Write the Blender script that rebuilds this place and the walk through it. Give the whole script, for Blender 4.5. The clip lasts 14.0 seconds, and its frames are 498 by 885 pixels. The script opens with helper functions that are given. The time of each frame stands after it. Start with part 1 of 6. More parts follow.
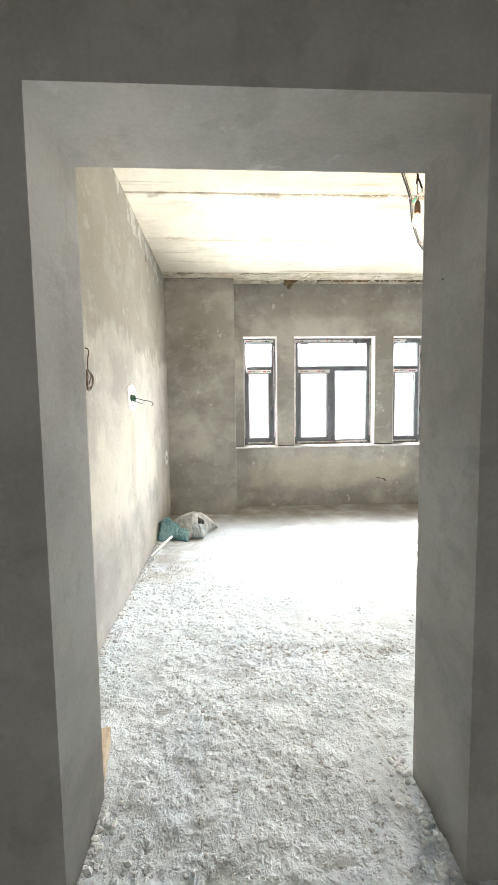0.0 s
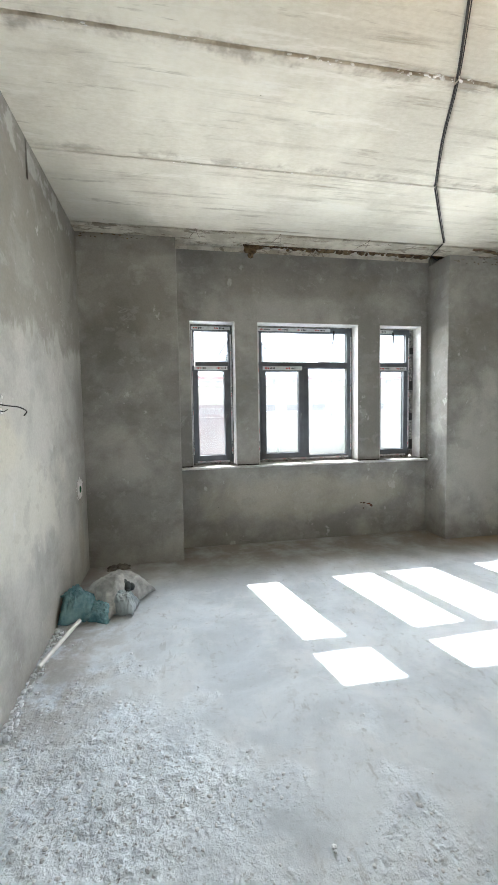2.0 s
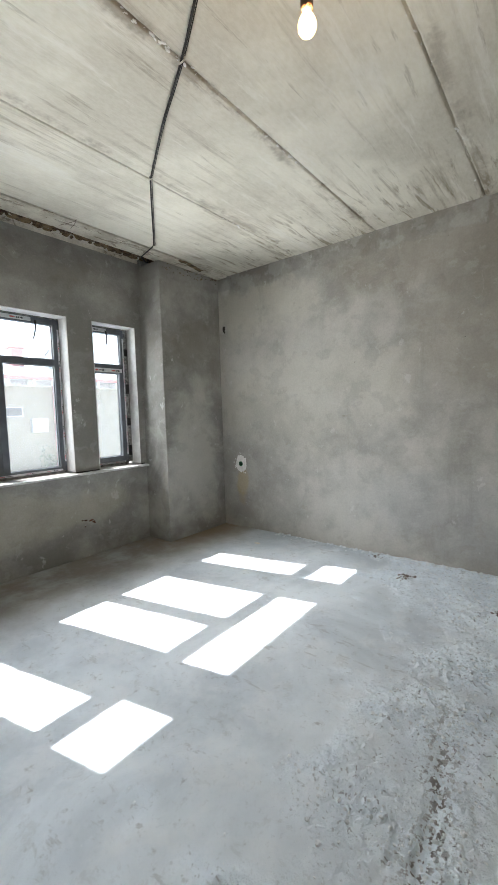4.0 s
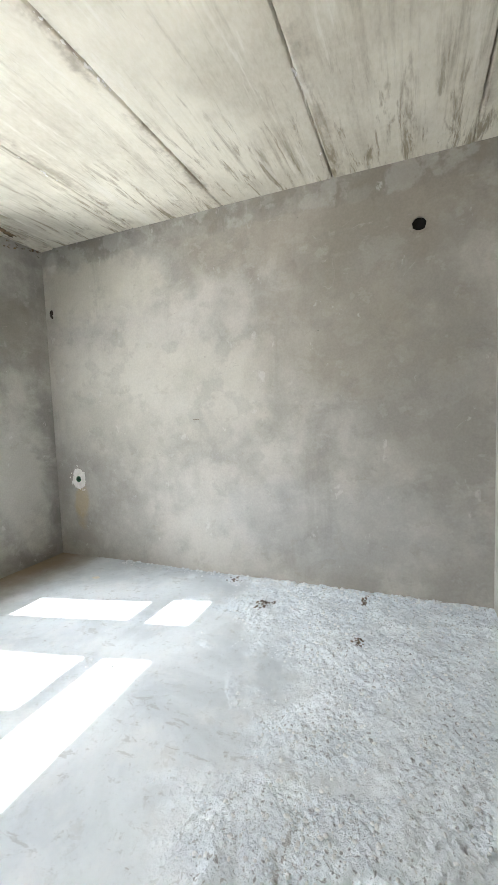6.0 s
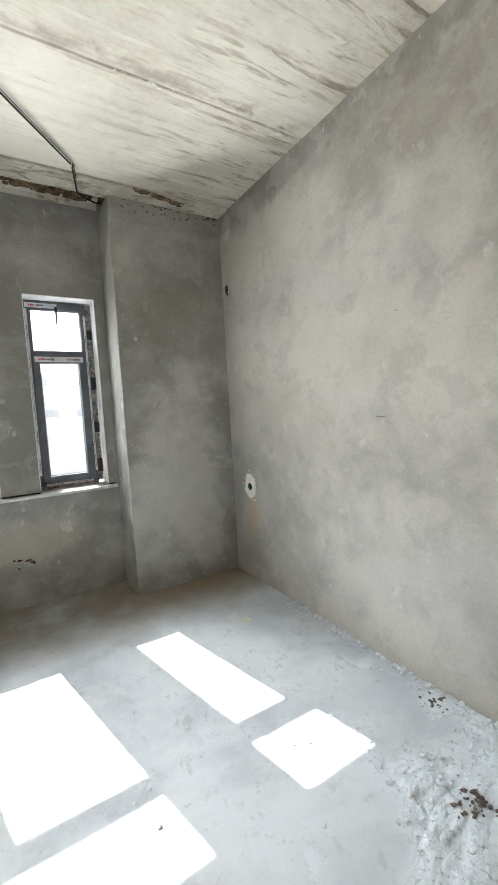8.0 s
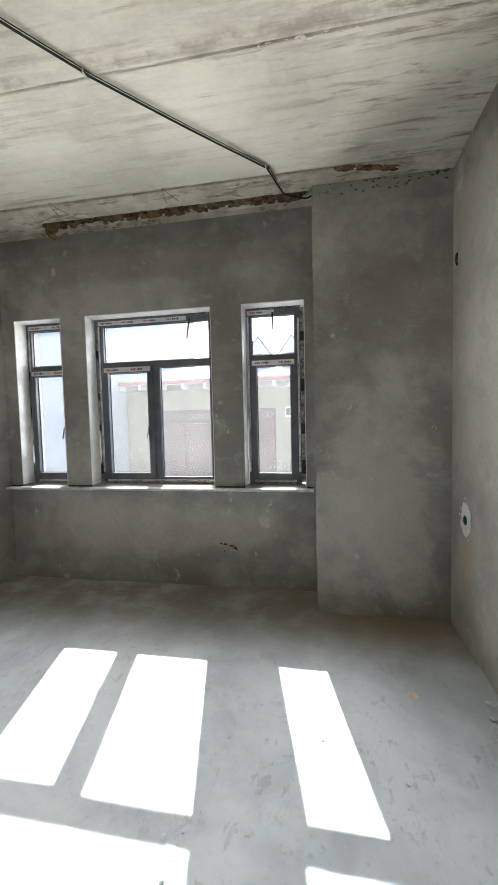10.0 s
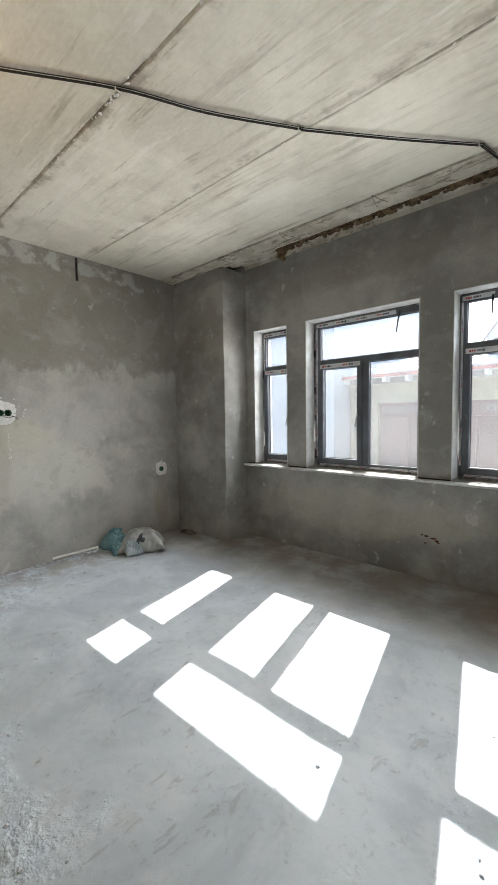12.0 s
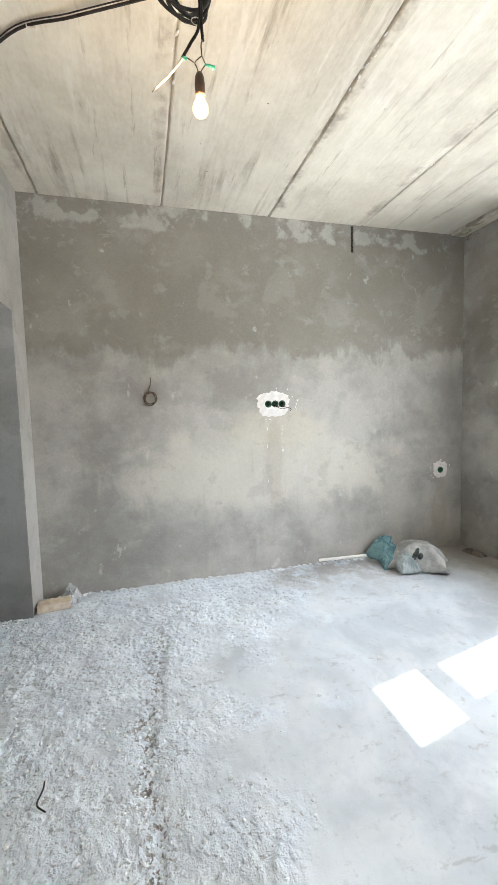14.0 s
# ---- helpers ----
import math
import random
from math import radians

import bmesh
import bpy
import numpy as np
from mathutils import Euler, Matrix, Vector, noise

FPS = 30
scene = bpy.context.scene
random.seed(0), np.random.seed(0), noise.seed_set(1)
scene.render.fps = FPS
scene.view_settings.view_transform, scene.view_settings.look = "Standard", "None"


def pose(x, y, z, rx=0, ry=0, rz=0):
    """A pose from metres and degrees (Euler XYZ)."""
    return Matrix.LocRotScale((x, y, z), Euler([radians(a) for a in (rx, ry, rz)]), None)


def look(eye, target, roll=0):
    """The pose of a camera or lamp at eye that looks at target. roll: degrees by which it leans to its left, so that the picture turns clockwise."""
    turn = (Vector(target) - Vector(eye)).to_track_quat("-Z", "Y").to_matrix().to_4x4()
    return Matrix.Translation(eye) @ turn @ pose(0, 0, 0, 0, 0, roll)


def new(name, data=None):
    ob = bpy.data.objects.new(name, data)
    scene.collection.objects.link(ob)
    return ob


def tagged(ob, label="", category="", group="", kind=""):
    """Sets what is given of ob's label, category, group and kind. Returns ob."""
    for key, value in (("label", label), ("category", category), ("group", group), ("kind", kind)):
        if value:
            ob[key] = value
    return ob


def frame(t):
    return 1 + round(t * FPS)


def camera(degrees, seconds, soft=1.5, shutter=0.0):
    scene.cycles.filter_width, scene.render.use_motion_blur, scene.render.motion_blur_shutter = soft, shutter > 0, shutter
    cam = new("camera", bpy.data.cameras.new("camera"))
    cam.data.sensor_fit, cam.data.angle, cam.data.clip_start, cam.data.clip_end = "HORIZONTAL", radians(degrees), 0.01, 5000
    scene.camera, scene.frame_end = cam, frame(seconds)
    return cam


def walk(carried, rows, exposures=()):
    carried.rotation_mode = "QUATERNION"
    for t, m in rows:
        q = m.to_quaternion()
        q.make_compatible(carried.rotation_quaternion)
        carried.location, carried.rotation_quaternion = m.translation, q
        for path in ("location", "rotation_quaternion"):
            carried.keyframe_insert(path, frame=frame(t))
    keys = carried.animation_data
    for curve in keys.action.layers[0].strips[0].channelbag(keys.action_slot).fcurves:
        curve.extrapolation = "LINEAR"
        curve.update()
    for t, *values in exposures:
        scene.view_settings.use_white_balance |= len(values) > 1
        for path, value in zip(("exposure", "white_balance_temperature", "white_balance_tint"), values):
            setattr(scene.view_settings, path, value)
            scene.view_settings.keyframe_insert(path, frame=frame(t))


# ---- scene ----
cam = camera(63.5, 14.0)
EXPOSURES = [(0.0, 4.84, 6600, 9), (0.5, 4.34, 6350, 9), (1.0, 3.98, 6100, 8), (2.0, 3.75, 6050, 8), (3.0, 3.52, 6050, 8), (4.0, 3.35, 6050, 8.5), (6.3, 4.08, 6150, 9), (7.5, 3.90, 6150, 9), (8.7, 3.48, 6200, 9), (11.0, 3.10, 6300, 9.5), (12.5, 3.12, 6250, 9.5), (14.0, 4.15, 6100, 10)]
PATH = [
    (0, (0.699, 0.639, 1.539), (0.809, 2.629, 1.378), -0.8),
    (0.5, (0.722, 1.053, 1.586), (0.868, 3.041, 1.425), -0.8),
    (1, (0.653, 1.461, 1.587), (0.852, 3.444, 1.429), -0.8),
    (1.5, (0.713, 1.842, 1.559), (0.974, 3.82, 1.411), -0.8),
    (2, (0.759, 2.189, 1.572), (1.126, 4.15, 1.435), -1.0),
    (2.5, (0.725, 2.408, 1.577), (1.245, 4.335, 1.447), -1.1),
    (3, (0.753, 2.592, 1.575), (1.546, 4.423, 1.441), -1.2),
    (3.5, (0.866, 2.695, 1.574), (2.041, 4.308, 1.433), -1.5),
    (4, (0.811, 2.683, 1.59), (2.368, 3.929, 1.438), -1.7),
    (4.2, (0.751, 2.688, 1.607), (2.424, 3.773, 1.446), -1.8),
    (6.3, (1.854, 2.741, 1.551), (3.699, 3.497, 1.398), -2.1),
    (6.5, (2.022, 2.758, 1.542), (3.834, 3.589, 1.383), -2.2),
    (7, (2.441, 2.812, 1.609), (4.103, 3.908, 1.421), -2.6),
    (7.5, (2.786, 2.937, 1.628), (4.184, 4.355, 1.435), -3.2),
    (8, (3.12, 3.037, 1.595), (4.154, 4.741, 1.432), -3.2),
    (8.5, (3.437, 3.198, 1.601), (4.059, 5.093, 1.455), -3.2),
    (8.7, (3.572, 3.267, 1.596), (4.014, 5.213, 1.461), -3.0),
    (11, (4.283, 3.192, 1.64), (3.464, 5.011, 1.508), -0.7),
    (11.5, (4.405, 3.102, 1.619), (3.312, 4.771, 1.484), -0.7),
    (12, (4.449, 3.022, 1.593), (3.102, 4.495, 1.46), -0.9),
    (12.5, (4.394, 3.001, 1.606), (2.828, 4.237, 1.461), -0.9),
    (13, (4.182, 3.0, 1.597), (2.449, 3.986, 1.446), -1.1),
    (13.5, (3.969, 2.997, 1.601), (2.115, 3.733, 1.452), -1.4),
    (14, (3.62, 3.072, 1.6), (1.691, 3.578, 1.443), -1.6),
]
walk(cam, [(t, look(eye, target, roll)) for t, eye, target, roll in PATH], EXPOSURES)

# ---- world, sun, exposure ----
SUN = Vector((-0.258, 1.132, 1.0)).normalized()
SUN_ELEV = math.asin(SUN.z)
world = bpy.data.worlds.new("world")
scene.world = world
world.use_nodes = True
_sky = world.node_tree.nodes.new("ShaderNodeTexSky")
_sky.sky_type, _sky.sun_disc = "NISHITA", False
_sky.sun_elevation, _sky.sun_rotation = SUN_ELEV, math.atan2(SUN.x, SUN.y)
_sky.air_density, _sky.dust_density, _sky.ozone_density = 1.0, 2.0, 1.0
_bg = world.node_tree.nodes["Background"]
_bg.inputs[1].default_value = 0.15
world.node_tree.links.new(_sky.outputs[0], _bg.inputs[0])
sun_data = bpy.data.lights.new("sun", "SUN")
sun_data.energy, sun_data.angle, sun_data.color = 2.0, radians(0.35), (1.0, 0.97, 0.93)
sun = new("sun", sun_data)
sun.rotation_euler = SUN.to_track_quat("Z", "Y").to_euler()
sun.location = (0, 20, 20)
# sky light coming down, and sunlit yard light coming up, through the three windows: lamps just outside, each with a cone of its own
DAY = (
    ("sky_light", 2.45, 2.72, (2.05, 6.72, 1.98), 2.7, 50, (0.97, 0.98, 0.98)),
    ("sky_light", 2.45, 2.72, (2.85, 6.72, 1.98), 2.7, 50, (0.97, 0.98, 0.98)),
    ("sky_light", 2.45, 2.50, (1.40, 6.87, 2.16), 3.2, 74, (1.0, 0.98, 0.94)),
    ("sky_light", 2.45, 2.50, (3.50, 6.87, 2.16), 3.2, 74, (1.0, 0.98, 0.94)),
    ("yard_light", 2.45, 0.86, (1.85, 6.72, 1.78), 4.4, 58, (1.0, 0.97, 0.91)),
    ("yard_light", 2.45, 0.86, (3.05, 6.72, 1.78), 4.4, 58, (1.0, 0.97, 0.91)),
)
for _name, _x, _z, _aim, _watts, _spread, _tone in DAY:
    _d = bpy.data.lights.new(_name, "AREA")
    _d.shape, _d.size, _d.size_y, _d.energy, _d.color, _d.spread = "RECTANGLE", 3.0, 0.9, _watts, _tone, radians(_spread)
    _o = new(_name, _d)
    _o.matrix_world = look((_x, 7.72, _z), _aim)

# the lit bulb
_d = bpy.data.lights.new("bulb_light", "POINT")
_d.energy, _d.color, _d.shadow_soft_size = 1.1, (1.0, 0.68, 0.36), 0.02
_o = new("bulb_light", _d)
_o.location = (1.985, 3.345, 2.770)

# added fill lamp for faint daylight in the closed hall behind the doorway
_d = bpy.data.lights.new("hall_fill_light", "AREA")
_d.shape, _d.size, _d.size_y, _d.energy, _d.color = "RECTANGLE", 1.8, 1.7, 0.9, (1.0, 0.98, 0.96)
_o = new("hall_fill_light", _d)
_o.matrix_world = look((1.0, -2.45, 1.7), (1.0, 2.0, 1.2))

# ---- plan ----
XW, XE = -0.143, 5.040           # room side of the west and east walls
YS0, YS = 1.785, 2.16            # south wall, both faces
YP, YN, YO = 6.535, 6.945, 7.30    # pilaster front, window wall inside and outside
PW, PE = 0.836, 4.012            # inner edges of the two pilasters
CEIL = 3.42
DOOR = (0.185, 1.447, 2.400)
SILL_Z, HEAD_Z = 0.972, 2.667
OPEN = ((0.975, 1.501), (1.770, 3.056), (3.350, 3.924))
JOINTS = (1.32, 2.32, 3.318, 4.313, 5.295, 6.355)
GLASS_Y = 7.15


# ---- material helpers ----
def material(name, rough=0.85, metal=0.0, color=(0.5, 0.5, 0.5)):
    m = bpy.data.materials.new(name)
    m.use_nodes = True
    b = m.node_tree.nodes["Principled BSDF"]
    b.inputs["Base Color"].default_value = (*color, 1)
    b.inputs["Roughness"].default_value = rough
    b.inputs["Metallic"].default_value = metal
    return m, m.node_tree, b


def link(nt, a, b):
    nt.links.new(a, b)


def coords(nt, scale=(1, 1, 1), offset=(0, 0, 0)):
    g = nt.nodes.new("ShaderNodeNewGeometry")
    mp = nt.nodes.new("ShaderNodeMapping")
    mp.inputs["Scale"].default_value = scale
    mp.inputs["Location"].default_value = offset
    link(nt, g.outputs["Position"], mp.inputs["Vector"])
    return mp.outputs[0]


def obj_coords(nt, scale=(1, 1, 1)):
    g = nt.nodes.new("ShaderNodeTexCoord")
    mp = nt.nodes.new("ShaderNodeMapping")
    mp.inputs["Scale"].default_value = scale
    link(nt, g.outputs["Object"], mp.inputs["Vector"])
    return mp.outputs[0]


def fog(nt, vec, scale, detail=4, rough=0.55, distort=0.0):
    n = nt.nodes.new("ShaderNodeTexNoise")
    n.inputs["Scale"].default_value = scale
    n.inputs["Detail"].default_value = detail
    n.inputs["Roughness"].default_value = rough
    n.inputs["Distortion"].default_value = distort
    link(nt, vec, n.inputs["Vector"])
    return n.outputs[0]


def cells(nt, vec, scale, feature="F1"):
    n = nt.nodes.new("ShaderNodeTexVoronoi")
    n.feature = feature
    n.inputs["Scale"].default_value = scale
    link(nt, vec, n.inputs["Vector"])
    return n.outputs["Distance"]


def step(nt, val, lo, hi, a=0.0, b=1.0):
    n = nt.nodes.new("ShaderNodeMapRange")
    n.interpolation_type = "SMOOTHSTEP"
    for key, v in (("From Min", lo), ("From Max", hi), ("To Min", a), ("To Max", b)):
        n.inputs[key].default_value = v
    link(nt, val, n.inputs["Value"])
    return n.outputs[0]


def calc(nt, op, a, b=None):
    n = nt.nodes.new("ShaderNodeMath")
    n.operation = op
    for i, v in enumerate((a, b)):
        if v is None:
            continue
        if isinstance(v, (int, float)):
            n.inputs[i].default_value = v
        else:
            link(nt, v, n.inputs[i])
    return n.outputs[0]


def blend(nt, fac, a, b, mode="MIX"):
    n = nt.nodes.new("ShaderNodeMix")
    n.data_type, n.blend_type = "RGBA", mode
    if isinstance(fac, (int, float)):
        n.inputs[0].default_value = fac
    else:
        link(nt, fac, n.inputs[0])
    for i, v in ((6, a), (7, b)):
        if isinstance(v, tuple):
            n.inputs[i].default_value = (*v, 1)
        else:
            link(nt, v, n.inputs[i])
    return n.outputs[2]


def axis(nt, vec, i):
    n = nt.nodes.new("ShaderNodeSeparateXYZ")
    link(nt, vec, n.inputs[0])
    return n.outputs[i]


def bump(nt, b, height, strength, distance, before=None):
    n = nt.nodes.new("ShaderNodeBump")
    n.inputs["Strength"].default_value = strength
    n.inputs["Distance"].default_value = distance
    link(nt, height, n.inputs["Height"])
    if before is not None:
        link(nt, before, n.inputs["Normal"])
    link(nt, n.outputs[0], b.inputs["Normal"])
    return n.outputs[0]


# ---- materials ----
def blot(nt, x_axis, cx, cz, rx, rz, seed, soft=0.45, wobble=0.9):
    """A blot with an uneven edge on a wall, for stains and painted shade: 1 inside, 0 outside."""
    p = coords(nt)
    w = calc(nt, "MULTIPLY", calc(nt, "SUBTRACT", fog(nt, coords(nt, offset=(seed, seed, seed)), 2.1, 6, 0.62, 0.7), 0.5), wobble * 2.2)
    dx = calc(nt, "DIVIDE", calc(nt, "SUBTRACT", axis(nt, p, x_axis), cx), rx)
    dz = calc(nt, "DIVIDE", calc(nt, "SUBTRACT", axis(nt, p, 2), cz), rz)
    d = calc(nt, "SQRT", calc(nt, "ADD", calc(nt, "MULTIPLY", dx, dx), calc(nt, "MULTIPLY", dz, dz)))
    return step(nt, calc(nt, "ADD", d, w), 1.0 + soft * 0.4, 1.0 - soft)


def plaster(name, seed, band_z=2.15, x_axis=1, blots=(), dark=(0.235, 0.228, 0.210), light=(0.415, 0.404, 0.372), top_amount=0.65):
    """Trowelled cement plaster: cloudy greys, pale smears, a damp darker upper band, fine sand."""
    m, nt, b = material(name, 0.92)
    p = coords(nt, offset=(seed, seed * 0.7, 0))
    z = axis(nt, coords(nt), 2)
    big = fog(nt, p, 0.85, 5, 0.55, 0.15)
    mid = fog(nt, p, 2.8, 7, 0.62, 0.25)
    col = blend(nt, step(nt, calc(nt, "ADD", calc(nt, "MULTIPLY", big, 0.65), calc(nt, "MULTIPLY", mid, 0.35)), 0.40, 0.62), dark, light)
    tall = coords(nt, (1, 1, 0.45), (seed, 2, 0))
    wob = calc(nt, "MULTIPLY", calc(nt, "SUBTRACT", fog(nt, tall, 2.3, 6, 0.66, 0.3), 0.5), 1.0)
    zz = calc(nt, "ADD", z, wob)
    upper = step(nt, zz, band_z - 0.05, band_z + 0.06)
    col = blend(nt, calc(nt, "MULTIPLY", upper, 0.62), col, (0.205, 0.19, 0.158))
    for k, (cx, cz, rx, rz, amount, tint) in enumerate(blots):
        col = blend(nt, calc(nt, "MULTIPLY", blot(nt, x_axis, cx, cz, rx, rz, seed + 3.1 * k), amount), col, tint)
    smear = step(nt, fog(nt, coords(nt, (1, 1, 1.4), (seed + 4, 0, 3)), 3.0, 7, 0.64, 0.3), 0.55, 0.70)
    col = blend(nt, calc(nt, "MULTIPLY", smear, 0.14), col, (0.50, 0.495, 0.475))
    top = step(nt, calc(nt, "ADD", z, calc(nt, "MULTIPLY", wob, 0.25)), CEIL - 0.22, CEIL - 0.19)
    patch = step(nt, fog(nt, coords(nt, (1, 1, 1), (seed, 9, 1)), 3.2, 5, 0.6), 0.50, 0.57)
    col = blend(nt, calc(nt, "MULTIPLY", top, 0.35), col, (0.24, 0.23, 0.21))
    col = blend(nt, calc(nt, "MULTIPLY", calc(nt, "MULTIPLY", top, patch), top_amount), col, (0.50, 0.49, 0.47))
    dab = step(nt, fog(nt, coords(nt, (1, 1, 0.7), (seed, 3, 7)), 6.5, 5, 0.62, 0.2), 0.655, 0.70)
    col = blend(nt, calc(nt, "MULTIPLY", dab, 0.55), col, (0.60, 0.59, 0.57))
    drip = step(nt, fog(nt, coords(nt, (1, 1, 0.10), (seed, 1, 1)), 7.0, 4, 0.6), 0.60, 0.74)
    col = blend(nt, calc(nt, "MULTIPLY", drip, 0.22), col, (0.235, 0.225, 0.20))
    for sc, lo, hi, amt, tint in ((2.2, 0.53, 0.585, 0.14, (0.52, 0.515, 0.485)), (3.1, 0.56, 0.62, 0.20, (0.235, 0.23, 0.215)), (6.0, 0.60, 0.64, 0.17, (0.55, 0.545, 0.52)), (4.4, 0.60, 0.66, 0.22, (0.30, 0.27, 0.22))):
        lay = step(nt, fog(nt, coords(nt, (1, 1, 1.25), (seed * sc, 2.0, sc)), sc, 8, 0.60, 0.15), lo, hi)
        col = blend(nt, calc(nt, "MULTIPLY", lay, amt), col, tint)
    wv = nt.nodes.new("ShaderNodeTexNoise")
    wv.inputs["Scale"].default_value, wv.inputs["Detail"].default_value = 7, 5
    link(nt, p, wv.inputs["Vector"])
    bent = nt.nodes.new("ShaderNodeVectorMath")
    bent.operation = "MULTIPLY_ADD"
    link(nt, wv.outputs["Color"], bent.inputs[0])
    bent.inputs[1].default_value = (0.22, 0.22, 0.22)
    link(nt, coords(nt, (0.8, 0.8, 1.5), (seed, 1, 2)), bent.inputs[2])
    dash = step(nt, cells(nt, bent.outputs[0], 3.4), 0.060, 0.020)
    some = step(nt, fog(nt, coords(nt, offset=(0, seed, 4)), 1.6, 3), 0.50, 0.60)
    col = blend(nt, calc(nt, "MULTIPLY", calc(nt, "MULTIPLY", dash, some), 0.55), col, (0.62, 0.61, 0.57))
    for sc, width, amt, tint in ((1.9, 0.0075, 0.22, (0.60, 0.59, 0.56)), (3.3, 0.006, 0.20, (0.20, 0.19, 0.17))):
        arc = step(nt, calc(nt, "ABSOLUTE", calc(nt, "SUBTRACT", fog(nt, coords(nt, (1, 1, 1.3), (seed, sc, 6)), sc, 2.5, 0.5, 1.1), 0.5)), width, width * 0.25)
        some = step(nt, fog(nt, coords(nt, offset=(2, seed, sc)), 4.2, 5, 0.65), 0.555, 0.63)
        col = blend(nt, calc(nt, "MULTIPLY", calc(nt, "MULTIPLY", arc, some), amt), col, tint)
    fine = fog(nt, p, 60, 4, 0.6)
    col = blend(nt, 0.14, col, blend(nt, step(nt, fine, 0.35, 0.65), (0.35, 0.35, 0.35), (0.64, 0.64, 0.64)), "OVERLAY")
    scr = nt.nodes.new("ShaderNodeTexVoronoi")
    scr.inputs["Scale"].default_value = 5.0
    link(nt, coords(nt, (1, 1, 1.6), (seed, 5, 5)), scr.inputs["Vector"])
    pit = step(nt, scr.outputs["Distance"], 0.040, 0.024)
    spot = step(nt, fog(nt, p, 3.0, 2), 0.56, 0.62)
    col = blend(nt, calc(nt, "MULTIPLY", calc(nt, "MULTIPLY", pit, spot), 0.8), col, (0.07, 0.065, 0.06))
    link(nt, col, b.inputs["Base Color"])
    n1 = bump(nt, b, fog(nt, p, 1.7, 5, 0.5, 0.2), 0.35, 0.030)
    n2 = bump(nt, b, fog(nt, coords(nt, (1, 1, 1.6)), 9, 6, 0.62, 0.2), 0.30, 0.007, n1)
    bump(nt, b, fog(nt, p, 230, 3, 0.6), 0.30, 0.0011, n2)
    return m


PALE, TAN, DIM = (0.56, 0.555, 0.52), (0.36, 0.315, 0.24), (0.22, 0.215, 0.205)
# daylight put into the tones: side and door walls paler than the backlit one
PLASTER_W = plaster("plaster_west", 3.0, 2.16, 1, ((4.15, 1.00, 1.55, 0.42, 0.72, (0.61, 0.59, 0.52)), (4.33, 1.42, 0.50, 0.24, 0.7, (0.58, 0.55, 0.46)), (3.0, 0.45, 1.1, 0.35, 0.3, DIM), (4.31, 1.1, 0.09, 0.5, 0.35, TAN), (6.25, 0.45, 0.10, 0.4, 0.45, TAN)), dark=(0.305, 0.295, 0.272), light=(0.475, 0.463, 0.428))
# the low grey blot around y 3.4 paints the bluish shade there
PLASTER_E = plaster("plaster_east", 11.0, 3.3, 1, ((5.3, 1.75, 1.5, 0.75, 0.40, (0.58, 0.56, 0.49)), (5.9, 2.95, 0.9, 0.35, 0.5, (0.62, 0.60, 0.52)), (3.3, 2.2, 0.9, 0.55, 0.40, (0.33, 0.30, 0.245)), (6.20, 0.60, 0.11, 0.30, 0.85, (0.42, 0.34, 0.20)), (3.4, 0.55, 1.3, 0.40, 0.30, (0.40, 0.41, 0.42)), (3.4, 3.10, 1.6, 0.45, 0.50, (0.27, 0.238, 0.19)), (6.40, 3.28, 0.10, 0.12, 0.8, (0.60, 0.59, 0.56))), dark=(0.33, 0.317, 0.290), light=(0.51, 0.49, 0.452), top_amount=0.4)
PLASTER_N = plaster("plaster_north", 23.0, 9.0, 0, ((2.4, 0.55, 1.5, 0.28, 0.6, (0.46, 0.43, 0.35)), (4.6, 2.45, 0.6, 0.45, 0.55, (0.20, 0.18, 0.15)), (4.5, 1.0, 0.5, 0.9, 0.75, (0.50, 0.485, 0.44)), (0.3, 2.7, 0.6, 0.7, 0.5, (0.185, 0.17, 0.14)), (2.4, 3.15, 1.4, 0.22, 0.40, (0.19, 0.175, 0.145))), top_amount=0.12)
PLASTER_S = plaster("plaster_south", 31.0, 9.0, 0, (), dark=(0.42, 0.41, 0.385), light=(0.56, 0.55, 0.52))


def make_reveal():
    """Pale skim-coated reveals."""
    m, nt, b = material("reveal_skim", 0.8)
    p = coords(nt)
    col = blend(nt, step(nt, fog(nt, p, 6, 5, 0.65), 0.35, 0.65), (0.60, 0.595, 0.58), (0.76, 0.755, 0.74))
    link(nt, col, b.inputs["Base Color"])
    bump(nt, b, fog(nt, p, 40, 5), 0.3, 0.003)
    return m


REVEAL = make_reveal()


